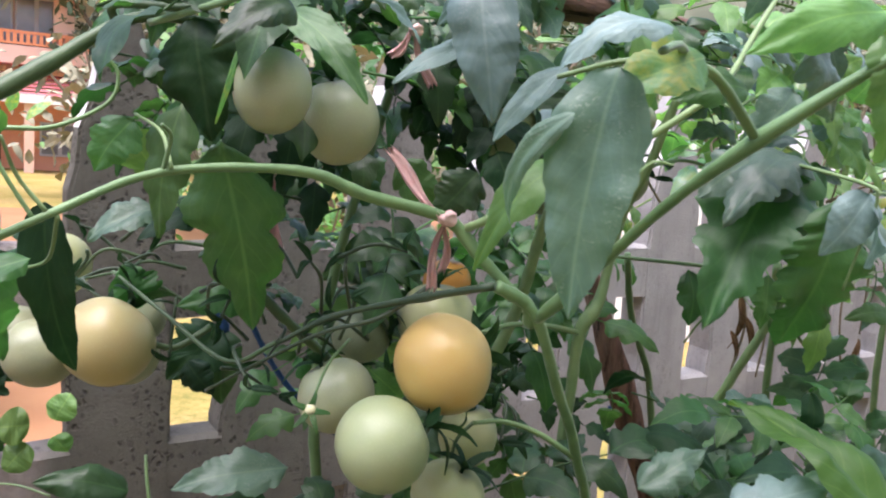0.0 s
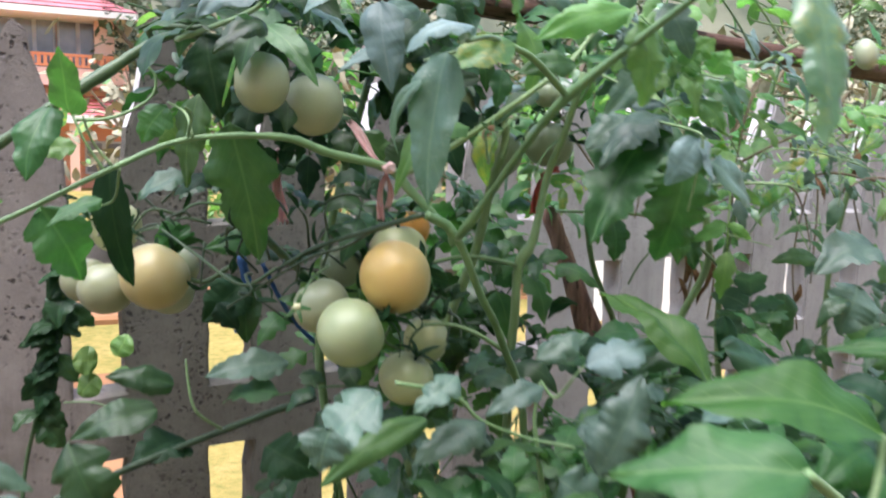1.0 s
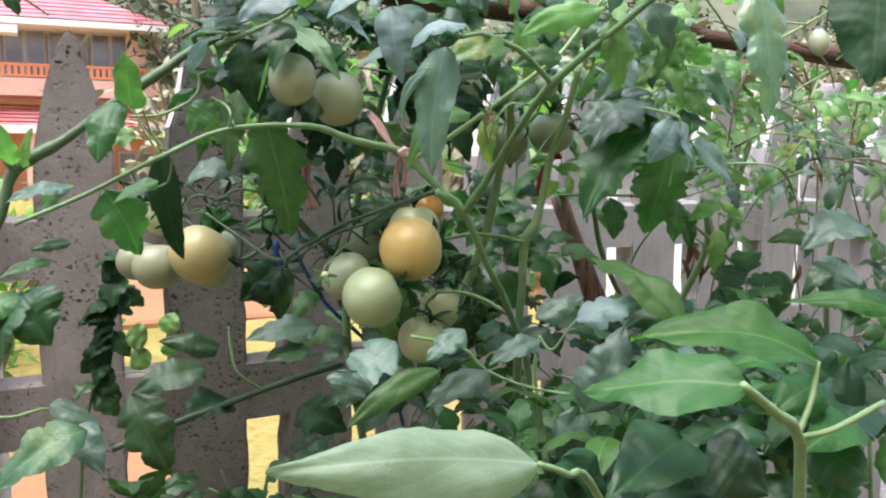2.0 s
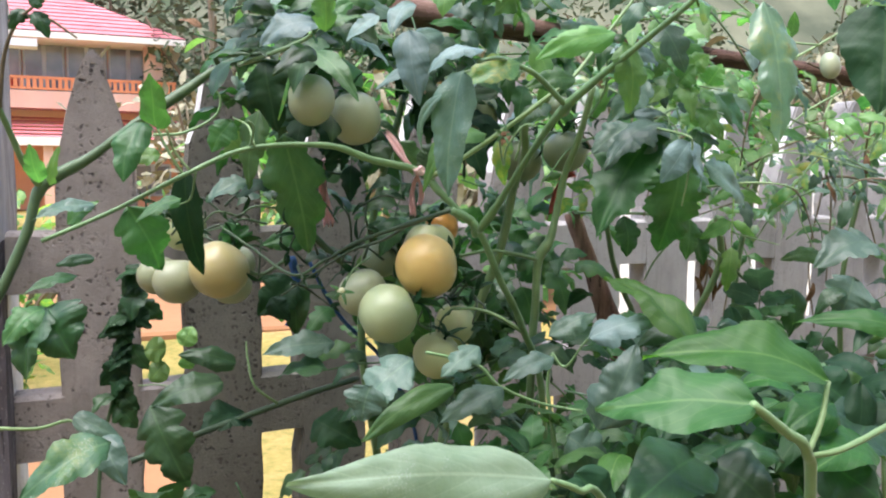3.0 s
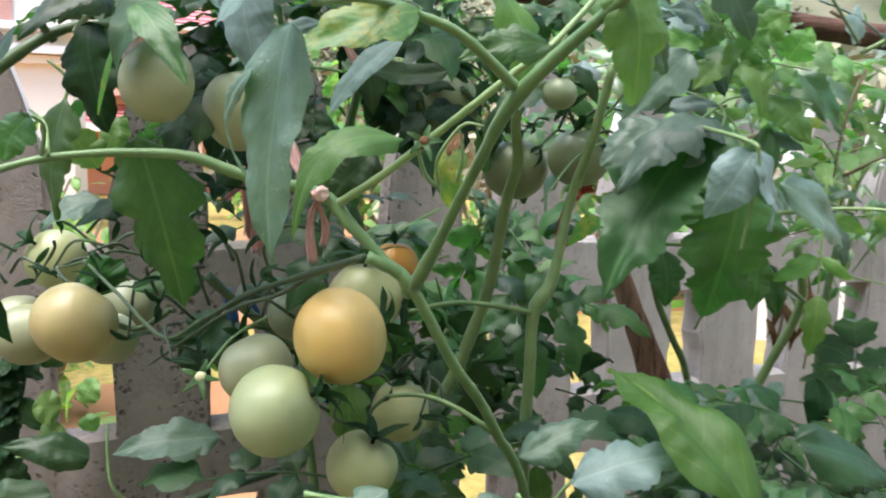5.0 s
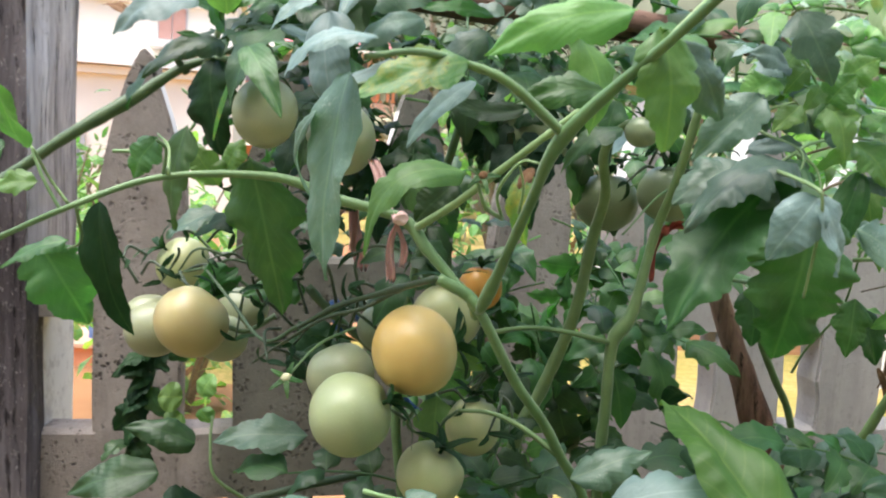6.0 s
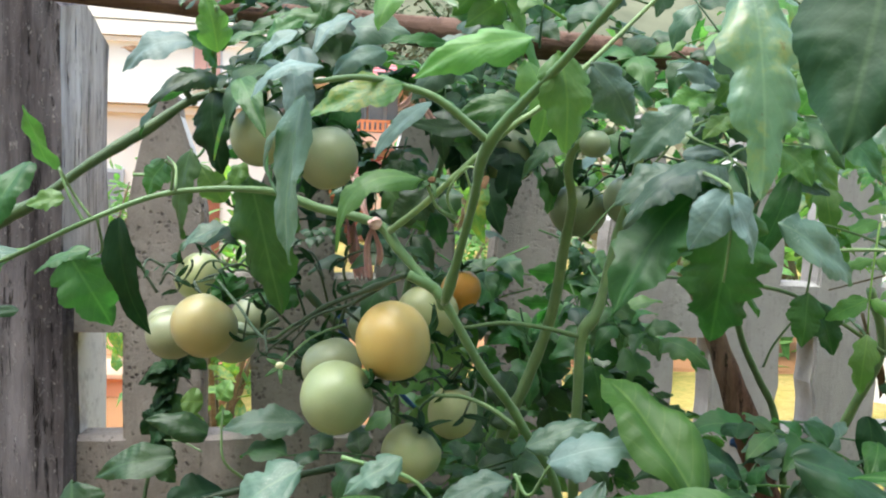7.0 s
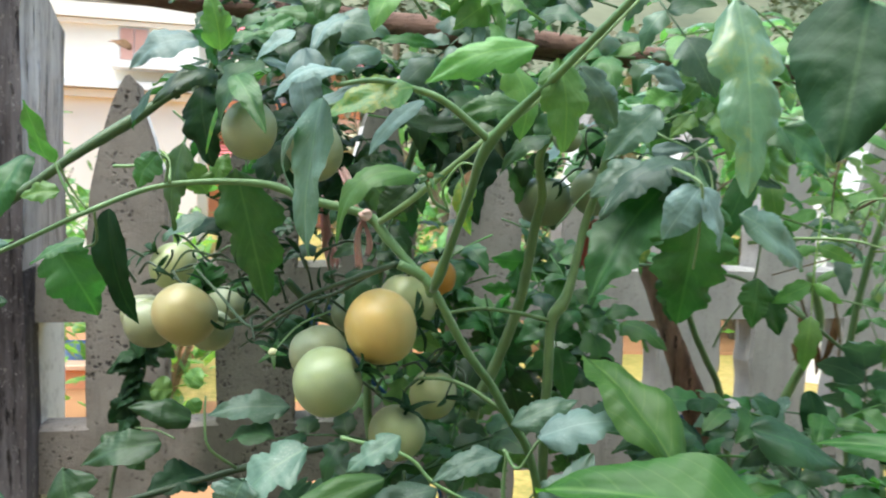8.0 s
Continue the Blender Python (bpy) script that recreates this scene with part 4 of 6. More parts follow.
stalk(vine, [(0.095, 0.580, 1.183), (0.090, 0.570, 1.197), (0.128, 0.560, 1.199), (0.140, 0.550, 1.203)], 0.0031, 0.0023, STEM_DARK)
stalk(vine, [(0.111, 0.570, 1.189), (0.131, 0.500, 1.191), (0.154, 0.410, 1.195), (0.162, 0.380, 1.209), (0.165, 0.370, 1.225)], 0.0023, 0.0014)
stalk(vine, [(0.026, 0.620, 1.118), (0.057, 0.620, 1.121), (0.089, 0.620, 1.139), (0.095, 0.620, 1.160), (0.082, 0.620, 1.174)], 0.0017, 0.0011, STEM_PALE)
stalk(vine, [(0.473, 0.550, 1.170), (0.449, 0.570, 1.161), (0.441, 0.590, 1.139), (0.450, 0.610, 1.104), (0.450, 0.640, 1.065), (0.442, 0.660, 0.987), (0.421, 0.680, 0.911), (0.395, 0.690, 0.834), (0.355, 0.700, 0.574)], 0.0032, 0.0072, STEM_PALE)
stalk(vine, [(0.502, 0.540, 1.181), (0.495, 0.560, 1.121), (0.487, 0.580, 1.074), (0.473, 0.580, 1.007), (0.459, 0.584, 0.978), (0.459, 0.590, 0.921), (0.460, 0.600, 0.846), (0.467, 0.620, 0.565)], 0.0036, 0.0055, STEM_PALE, knots=(0.5,))
stalk(vine, [(0.459, 0.584, 0.978), (0.420, 0.570, 0.988), (0.382, 0.560, 0.993), (0.345, 0.550, 0.989)], 0.0025, 0.0019)
stalk(vine, [(0.393, 0.480, 0.914), (0.367, 0.490, 0.931), (0.344, 0.500, 0.938), (0.320, 0.500, 0.939)], 0.0023, 0.0016)
stalk(vine, [(0.280, 0.500, 1.034), (0.247, 0.500, 1.014), (0.217, 0.520, 1.001), (0.184, 0.550, 0.975), (0.153, 0.580, 0.948)], 0.0018, 0.001, STEM_SHADE)
stalk(vine, [(0.194, 0.620, 1.010), (0.220, 0.620, 0.984), (0.248, 0.630, 0.959), (0.295, 0.650, 0.913)], 0.0043, 0.0039, STEM_DARK)
stalk(vine, [(0.165, 0.640, 0.979), (0.140, 0.640, 0.964), (0.121, 0.640, 0.968)], 0.0027, 0.0023, STEM_DARK)
stalk(vine, [(0.194, 0.550, 0.988), (0.165, 0.570, 0.971), (0.128, 0.620, 0.995), (0.096, 0.660, 1.018)], 0.0017, 0.0014, STEM_DARK)
stalk(vine, [(0.119, 0.660, 1.028), (0.090, 0.660, 1.034), (0.071, 0.670, 1.011)], 0.0016, 0.001, STEM_DARK)
stalk(vine, [(0.148, 0.660, 1.020), (0.116, 0.660, 1.025), (0.094, 0.670, 1.000)], 0.0016, 0.001, STEM_DARK)
stalk(vine, [(0.164, 0.660, 1.038), (0.130, 0.660, 1.039), (0.105, 0.670, 1.012)], 0.0016, 0.001, STEM_DARK)
stalk(vine, [(0.154, 0.660, 0.991), (0.110, 0.660, 1.016), (0.076, 0.670, 1.011)], 0.0016, 0.001, STEM_DARK)
stalk(vine, [(0.240, 0.535, 0.992), (0.215, 0.500, 0.985), (0.196, 0.470, 0.968)], 0.0011, 0.0009)
stalk(vine, [(0.287, 0.500, 0.939), (0.283, 0.500, 0.926), (0.297, 0.500, 0.917)], 0.0014, 0.0012, STEM_DARK)
stalk(vine, [(0.320, 0.500, 0.939), (0.309, 0.500, 0.929), (0.305, 0.500, 0.915)], 0.0014, 0.0012, STEM_DARK)
tomato(vine, (0.284, 0.478, 0.988), 0.0325, FRUIT_BLUSH, tilt=(-84, 10), label="orange-flushed ripening tomato")
tomato(vine, (0.241, 0.465, 0.944), 0.0295, FRUIT_GREEN, flat=0.98, tilt=(-66, 12), label="shiny green tomato")
tomato(vine, (0.301, 0.493, 0.892), 0.0255, FRUIT_PALE, tilt=(-25, 0))
tomato(vine, (0.337, 0.540, 0.915), 0.022, FRUIT_PALE, flat=1.1)
tomato(vine, (0.312, 0.555, 1.000), 0.029, FRUIT_PALE)
tomato(vine, (0.345, 0.611, 1.017), 0.0195, FRUIT_ORANGE, flat=1.02, label="small orange tomato")
tomato(vine, (0.171, 0.491, 1.150), 0.0225, FRUIT_GREY, flat=1.12, tilt=(10, -8))
tomato(vine, (0.222, 0.527, 1.136), 0.0265, FRUIT_GREY, flat=1.05, tilt=(12, 4))
tomato(vine, (0.092, 0.636, 0.971), 0.0332, FRUIT_TAN, flat=0.95, tilt=(-40, 0), label="tomato turning brownish orange")
tomato(vine, (0.058, 0.742, 1.010), 0.0275, FRUIT_PALE, tilt=(28, 44))
tomato(vine, (0.118, 0.75, 0.964), 0.0262, FRUIT_GREY, calyx=False)
tomato(vine, (0.048, 0.680, 0.954), 0.028, FRUIT_DULL, calyx=False)
tomato(vine, (0.027, 0.740, 0.954), 0.0255, FRUIT_DULL, calyx=False)
tomato(vine, (0.109, 0.69, 0.946), 0.0245, FRUIT_GREY, calyx=False)
tomato(vine, (0.230, 0.527, 0.956), 0.0265, FRUIT_GREY, tilt=(30, 0))
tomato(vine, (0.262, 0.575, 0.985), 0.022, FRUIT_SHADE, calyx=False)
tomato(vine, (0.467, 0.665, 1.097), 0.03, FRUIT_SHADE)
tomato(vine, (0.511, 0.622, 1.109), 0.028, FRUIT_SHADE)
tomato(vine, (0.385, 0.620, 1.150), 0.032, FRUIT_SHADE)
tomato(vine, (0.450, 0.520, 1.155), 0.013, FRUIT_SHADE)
tomato(vine, (0.585, 0.274, 1.178), 0.0085, FRUIT_GREY, flat=1.45, tilt=(0, 22), calyx=False)
leaf(vine, (0.164, 0.380, 1.196), (0.158, 0.370, 1.234), (0.26, -0.96, 0.06), 0.023, LEAF_BRIGHT)
leaf(vine, (0.152, 0.360, 1.200), (0.110, 0.357, 1.176), (0.05, -0.61, 0.79), 0.032, LEAF_WAXY, "smooth", sag=0.15)
leaf(vine, (0.160, 0.400, 1.182), (0.120, 0.370, 1.166), (0.05, -0.87, 0.50), 0.023, LEAF_DARK, sag=0.2, curl=0.15)
leaf(vine, (0.160, 0.400, 1.176), (0.136, 0.380, 1.186), (-0.04, -0.71, 0.70), 0.010, LEAF_MID)
leaf(vine, (0.130, 0.510, 1.188), (0.139, 0.497, 1.119), (-0.52, -0.85, 0.10), 0.05, LEAF_DEEP, "tomato", fold=0.25, curl=0.05, twist=0.0)
leaf(vine, (0.148, 0.476, 1.168), (0.1415, 0.478, 1.128), (-0.1, -0.98, 0.15), 0.0026, LEAF_SICK, "long", fold=0.5, twist=0.0)
leaf(vine, (0.121, 0.478, 1.138), (0.106, 0.492, 1.066), (-0.48, -0.86, 0.15), 0.031, LEAF_MID, fold=0.15)
leaf(vine, (0.055, 0.505, 1.081), (0.064, 0.538, 0.978), (-0.25, -0.95, 0.1), 0.028, LEAF_DEEP, "smooth", fold=0.5)
leaf(vine, (0.002, 0.530, 1.048), (0.026, 0.554, 0.980), (0.15, -0.93, 0.34), 0.052, LEAF_MID, fold=0.3)
leaf(vine, (0.034, 0.450, 1.095), (0.005, 0.450, 1.090), (-0.04, -0.83, 0.56), 0.019, LEAF_BRIGHT)
leaf(vine, (0.050, 0.460, 1.057), (0.011, 0.450, 1.039), (-0.04, -0.55, 0.83), 0.022, LEAF_MID)
leaf(vine, (0.152, 0.548, 1.120), (0.172, 0.565, 0.993), (-0.13, -0.99, 0.05), 0.063, LEAF_MID, "lobed", fold=0.2, sag=0.05)
leaf(vine, (0.24, 0.258, 1.155), (0.228, 0.271, 1.066), (-0.78, -0.62, 0.15), 0.037, LEAF_PALE, "hanging", fold=0.3, sag=0.05, wave=0.03, twist=0.0)
leaf(vine, (0.226, 0.262, 1.138), (0.214, 0.3, 1.098), (-0.9, -0.3, 0.3), 0.011, LEAF_PALE, "long", fold=0.5, sag=0.12, curl=0.2)
leaf(vine, (0.251, 0.245, 1.168), (0.213, 0.25, 1.15), (-0.25, -0.41, 0.88), 0.017, LEAF_WAXY, "lobed", sag=0.2)
leaf(vine, (0.224, 0.340, 1.195), (0.226, 0.335, 1.135), (-0.47, -0.75, 0.47), 0.032, LEAF_WAXY, "smooth", fold=0.2, sag=0.12)
leaf(vine, (0.166, 0.44, 1.188), (0.192, 0.392, 1.14), (-0.22, -0.8, 0.5), 0.021, LEAF_MID, "smooth", fold=0.3, twist=0.0)
leaf(vine, (0.304, 0.370, 1.116), (0.242, 0.370, 1.072), (-0.31, -0.68, 0.66), 0.026, LEAF_BRIGHT, sag=0.35, curl=0.1)
leaf(vine, (0.292, 0.275, 1.165), (0.240, 0.270, 1.143), (-0.04, -0.87, 0.50), 0.025, LEAF_SICK, sag=0.12)
leaf(vine, (0.359, 0.250, 1.188), (0.298, 0.255, 1.161), (-0.04, -0.83, 0.56), 0.024, LEAF_BRIGHT, sag=0.12)
leaf(vine, (0.369, 0.330, 1.162), (0.321, 0.330, 1.155), (-0.04, -0.87, 0.50), 0.021, LEAF_MID)
leaf(vine, (0.308, 0.400, 1.171), (0.271, 0.400, 1.127), (-0.33, -0.72, 0.61), 0.015, LEAF_WAXY, "long")
leaf(vine, (0.347, 0.450, 1.160), (0.289, 0.450, 1.159), (-0.04, -0.83, 0.56), 0.017, LEAF_DARK, "long", sag=-0.12)
leaf(vine, (0.373, 0.262, 1.184), (0.382, 0.262, 1.130), (0.16, -0.98, 0.06), 0.029, LEAF_BRIGHT, fold=0.35)
leaf(vine, (0.405, 0.330, 1.191), (0.431, 0.335, 1.149), (0.13, -0.86, 0.50), 0.033, LEAF_PALE, fold=0.2)
leaf(vine, (0.497, 0.420, 1.177), (0.456, 0.420, 1.130), (-0.04, -0.80, 0.60), 0.033, LEAF_PALE)
leaf(vine, (0.430, 0.500, 1.155), (0.386, 0.500, 1.119), (-0.04, -0.61, 0.79), 0.023, LEAF_DARK, sag=0.25)
leaf(vine, (0.546, 0.461, 1.139), (0.446, 0.429, 1.020), (-0.51, -0.69, 0.51), 0.078, LEAF_MID, "cut", fold=0.3, sag=0.08)
leaf(vine, (0.540, 0.455, 1.135), (0.450, 0.425, 1.098), (-0.34, -0.44, 0.83), 0.05, LEAF_PALE, "cut", sag=0.15, curl=0.1)
leaf(vine, (0.535, 0.450, 1.120), (0.512, 0.430, 1.070), (-0.01, -0.81, 0.58), 0.041, LEAF_PALE, fold=0.4, sag=0.15)
stalk(vine, [(0.499, 0.500, 1.175), (0.523, 0.470, 1.156), (0.542, 0.450, 1.142), (0.533, 0.445, 1.116)], 0.0014, 0.0008, STEM_PALE)
leaf(vine, (0.501, 0.450, 1.133), (0.454, 0.450, 1.101), (-0.04, -0.78, 0.62), 0.039, LEAF_PALE)
leaf(vine, (0.527, 0.400, 1.112), (0.530, 0.443, 1.000), (-0.13, -0.96, 0.25), 0.062, LEAF_MID, "cut", fold=0.45, sag=0.12)
leaf(vine, (0.509, 0.365, 1.111), (0.533, 0.380, 1.065), (0.30, -0.83, 0.48), 0.035, LEAF_WAXY, "smooth", fold=0.2)
leaf(vine, (0.509, 0.365, 1.113), (0.487, 0.380, 1.075), (-0.30, -0.83, 0.47), 0.031, LEAF_WAXY, "smooth", fold=0.2)
stalk(vine, [(0.514, 0.450, 1.133), (0.507, 0.370, 1.120), (0.509, 0.360, 1.111), (0.513, 0.370, 1.084), (0.514, 0.380, 1.052)], 0.0014, 0.0008, STEM_PALE)
leaf(vine, (0.450, 0.200, 1.209), (0.449, 0.180, 1.106), (-0.23, -0.92, 0.33), 0.036, LEAF_SHEEN, "lobed", fold=0.3, sag=0.06)
leaf(vine, (0.458, 0.100, 1.186), (0.428, 0.080, 1.122), (-0.36, -0.92, 0.14), 0.05, LEAF_DEEP, "smooth", fold=0.15, sag=0.05)
leaf(vine, (0.615, 0.500, 1.134), (0.586, 0.500, 1.052), (-0.32, -0.92, 0.23), 0.025, LEAF_MID, "long")
leaf(vine, (0.661, 0.600, 1.092), (0.718, 0.600, 1.050), (-0.04, -0.66, 0.75), 0.038, LEAF_PALE)
leaf(vine, (0.698, 0.620, 1.014), (0.717, 0.620, 0.959), (0.16, -0.98, 0.06), 0.035, LEAF_DARK, fold=0.5)
leaf(vine, (0.604, 0.500, 1.124), (0.647, 0.500, 1.115), (-0.04, -0.71, 0.70), 0.016, LEAF_PALE, "long")
leaf(vine, (0.611, 0.500, 1.155), (0.652, 0.500, 1.118), (-0.04, -0.87, 0.50), 0.033, LEAF_BRIGHT)
leaf(vine, (0.669, 0.550, 1.177), (0.723, 0.550, 1.129), (-0.04, -0.87, 0.50), 0.046, LEAF_MID)
leaf(vine, (0.249, 0.420, 1.234), (0.226, 0.400, 1.202), (-0.24, -0.54, 0.81), 0.022, LEAF_WAXY, "long")
leaf(vine, (0.214, 0.400, 1.216), (0.184, 0.400, 1.194), (-0.04, -0.71, 0.70), 0.017, LEAF_WAXY, "long")
leaf(vine, (0.191, 0.400, 1.195), (0.223, 0.400, 1.173), (0.15, -0.43, 0.89), 0.016, LEAF_WAXY, "long")
leaf(vine, (0.275, 0.410, 1.207), (0.238, 0.410, 1.183), (-0.04, -0.71, 0.70), 0.025, LEAF_WAXY, "smooth", sag=0.2)
leaf(vine, (0.266, 0.420, 1.181), (0.214, 0.420, 1.158), (-0.04, -0.71, 0.70), 0.016, LEAF_WAXY, "long")
leaf(vine, (0.323, 0.450, 1.219), (0.276, 0.450, 1.222), (-0.04, -0.66, 0.75), 0.017, LEAF_MID)
leaf(vine, (0.237, 0.500, 1.245), (0.177, 0.500, 1.247), (-0.04, -0.71, 0.70), 0.028, LEAF_MID)
leaf(vine, (0.179, 0.470, 1.223), (0.209, 0.470, 1.238), (-0.04, -0.71, 0.70), 0.022, LEAF_MID)
leaf(vine, (0.162, 0.390, 1.201), (0.196, 0.380, 1.209), (-0.04, -0.71, 0.70), 0.019, LEAF_MID)
leaf(vine, (0.159, 0.400, 1.190), (0.143, 0.380, 1.208), (-0.04, -0.71, 0.70), 0.023, LEAF_MID)
leaf(vine, (0.246, 0.450, 1.247), (0.212, 0.450, 1.250), (-0.04, -0.82, 0.58), 0.034, LEAF_MID)
leaf(vine, (0.310, 0.500, 1.110), (0.283, 0.500, 1.076), (-0.04, -0.94, 0.34), 0.033, LEAF_DARK)
leaf(vine, (0.271, 0.550, 1.114), (0.308, 0.550, 1.075), (-0.04, -0.94, 0.34), 0.032, LEAF_MID)
leaf(vine, (0.031, 0.435, 1.117), (0.024, 0.4, 1.16), (-0.25, -0.75, 0.6), 0.03, LEAF_MID, "smooth", fold=0.1, sag=0.04)
leaf(vine, (0.02, 0.425, 1.121), (0.006, 0.402, 1.072), (-0.45, -0.85, 0.3), 0.03, LEAF_MID, "smooth", fold=0.35, sag=0.1)
stalk(vine, [(0.052, 0.44, 1.078), (0.04, 0.442, 1.098), (0.031, 0.445, 1.119)], 0.0012, 0.0009, STEM_PALE)
leaf(vine, (-0.022, 0.500, 1.049), (-0.072, 0.480, 1.038), (-0.22, -0.65, 0.73), 0.023, LEAF_PALE, sag=0.15)
leaf(vine, (-0.047, 0.500, 1.032), (-0.019, 0.500, 1.051), (-0.26, -0.76, 0.60), 0.020, LEAF_BRIGHT)
leaf(vine, (-0.025, 0.500, 1.001), (-0.057, 0.500, 0.998), (-0.22, -0.65, 0.73), 0.012, LEAF_DARK, "long")
leaf(vine, (-0.039, 0.500, 0.986), (-0.082, 0.480, 0.975), (-0.19, -0.55, 0.81), 0.017, LEAF_MID)
leaf(vine, (-0.063, 0.480, 0.962), (-0.037, 0.460, 0.920), (-0.10, -0.88, 0.46), 0.059, LEAF_DARK, fold=0.6, sag=0.2)
leaf(vine, (-0.063, 0.480, 0.962), (-0.082, 0.460, 0.901), (-0.47, -0.80, 0.37), 0.048, LEAF_DARK, fold=0.5, sag=0.2)
leaf(vine, (-0.063, 0.480, 0.960), (-0.097, 0.460, 0.934), (-0.54, -0.76, 0.36), 0.033, LEAF_MID, fold=0.5, sag=0.2)
leaf(vine, (-0.068, 0.500, 1.069), (-0.069, 0.480, 1.103), (-0.02, -0.96, 0.28), 0.018, LEAF_BRIGHT)
leaf(vine, (-0.060, 0.500, 1.067), (-0.049, 0.480, 1.101), (-0.48, -0.83, 0.28), 0.014, LEAF_BRIGHT)
leaf(vine, (0.106, 0.600, 0.872), (0.046, 0.600, 0.885), (-0.22, -0.65, 0.73), 0.031, LEAF_DARK, "smooth")
leaf(vine, (0.089, 0.550, 0.865), (0.018, 0.550, 0.840), (-0.23, -0.69, 0.69), 0.038, LEAF_DARK, "smooth", sag=0.15)
leaf(vine, (0.019, 0.500, 0.861), (0.056, 0.480, 0.786), (-0.30, -0.91, 0.29), 0.049, LEAF_DARK, "lobed", fold=0.4, sag=0.15)
leaf(vine, (-0.042, 0.450, 0.870), (0.000, 0.450, 0.847), (-0.22, -0.65, 0.73), 0.021, LEAF_PALE, "smooth")
leaf(vine, (-0.004, 0.320, 0.886), (-0.064, 0.300, 0.862), (-0.25, -0.73, 0.63), 0.037, LEAF_SICK_DARK, fold=0.3, sag=0.15)
leaf(vine, (-0.011, 0.340, 0.885), (0.005, 0.320, 0.853), (-0.02, -0.93, 0.37), 0.025, LEAF_PALE, "smooth")
stalk(vine, [(-0.116, 0.420, 0.877), (-0.070, 0.430, 0.868), (-0.042, 0.450, 0.866), (-0.012, 0.460, 0.840)], 0.0017, 0.0011, STEM_PALE)
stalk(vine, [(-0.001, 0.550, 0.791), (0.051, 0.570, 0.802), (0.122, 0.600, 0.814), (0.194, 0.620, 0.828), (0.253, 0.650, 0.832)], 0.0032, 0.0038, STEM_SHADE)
stalk(vine, [(0.150, 0.600, 0.824), (0.125, 0.590, 0.848), (0.119, 0.600, 0.874), (0.118, 0.610, 0.894)], 0.0017, 0.0011)
stalk(vine, [(0.054, 0.780, 0.798), (0.026, 0.800, 0.803), (-0.002, 0.820, 0.799)], 0.0011, 0.0008)
leaf(vine, (0.034, 0.860, 0.837), (0.006, 0.860, 0.839), (-0.30, -0.91, 0.29), 0.035, LEAF_BRIGHT, "round", fold=0.1)
leaf(vine, (0.056, 0.860, 0.840), (0.067, 0.860, 0.867), (-0.30, -0.91, 0.29), 0.031, LEAF_BRIGHT, "round", fold=0.1)
leaf(vine, (0.033, 0.860, 0.818), (0.011, 0.860, 0.796), (-0.30, -0.91, 0.29), 0.031, LEAF_BRIGHT, "round", fold=0.1)
leaf(vine, (0.055, 0.860, 0.824), (0.066, 0.860, 0.807), (-0.30, -0.91, 0.29), 0.023, LEAF_BRIGHT, "round", fold=0.1)
leaf(vine, (0.194, 0.620, 1.007), (0.138, 0.620, 0.995), (-0.27, -0.80, 0.53), 0.031, LEAF_MID)
leaf(vine, (0.117, 0.660, 0.991), (0.099, 0.660, 1.021), (-0.29, -0.88, 0.38), 0.045, LEAF_MID)
leaf(vine, (0.122, 0.600, 1.070), (0.077, 0.600, 1.049), (-0.22, -0.65, 0.73), 0.030, LEAF_PALE, sag=0.12)
leaf(vine, (0.119, 0.600, 1.094), (0.097, 0.600, 1.132), (-0.29, -0.88, 0.38), 0.030, LEAF_BRIGHT)
leaf(vine, (0.125, 0.600, 1.106), (0.140, 0.600, 1.133), (-0.29, -0.88, 0.38), 0.028, LEAF_BRIGHT)
leaf(vine, (0.191, 0.330, 0.911), (0.182, 0.330, 0.882), (-0.27, -0.80, 0.53), 0.036, LEAF_PALE, "tomato")
leaf(vine, (0.232, 0.350, 0.926), (0.175, 0.340, 0.884), (-0.31, -0.61, 0.73), 0.044, LEAF_PALE, "lobed", sag=0.12)
leaf(vine, (0.296, 0.360, 0.930), (0.259, 0.350, 0.905), (-0.22, -0.65, 0.73), 0.026, LEAF_PALE, "lobed")
leaf(vine, (0.287, 0.400, 0.884), (0.197, 0.400, 0.845), (-0.26, -0.76, 0.60), 0.024, LEAF_MID, "long", sag=0.15)
leaf(vine, (0.325, 0.370, 0.887), (0.263, 0.360, 0.859), (-0.22, -0.65, 0.73), 0.032, LEAF_PALE, "tomato", sag=0.15)
leaf(vine, (0.370, 0.360, 0.915), (0.318, 0.360, 0.898), (-0.22, -0.65, 0.73), 0.023, LEAF_PALE, "tomato")
leaf(vine, (0.387, 0.330, 0.938), (0.454, 0.320, 0.947), (-0.22, -0.65, 0.73), 0.035, LEAF_WAXY, "lobed", fold=0.2)
leaf(vine, (0.376, 0.290, 0.868), (0.418, 0.300, 0.937), (-0.3, -0.80, 0.5), 0.046, LEAF_PALE, "tomato", fold=0.3)
leaf(vine, (0.383, 0.400, 0.926), (0.437, 0.400, 0.943), (-0.22, -0.65, 0.73), 0.027, LEAF_PALE, "tomato")
leaf(vine, (0.368, 0.330, 0.852), (0.408, 0.320, 0.820), (-0.27, -0.80, 0.53), 0.045, LEAF_PALE, "lobed")
leaf(vine, (0.290, 0.360, 0.829), (0.330, 0.340, 0.816), (-0.27, -0.80, 0.53), 0.050, LEAF_MID, "lobed")
leaf(vine, (0.206, 0.550, 0.899), (0.130, 0.550, 0.885), (-0.25, -0.73, 0.63), 0.035, LEAF_PALE, "tomato")
leaf(vine, (0.210, 0.860, 0.928), (0.153, 0.840, 0.882), (-0.29, -0.88, 0.38), 0.062, LEAF_DEEP, fold=0.4)
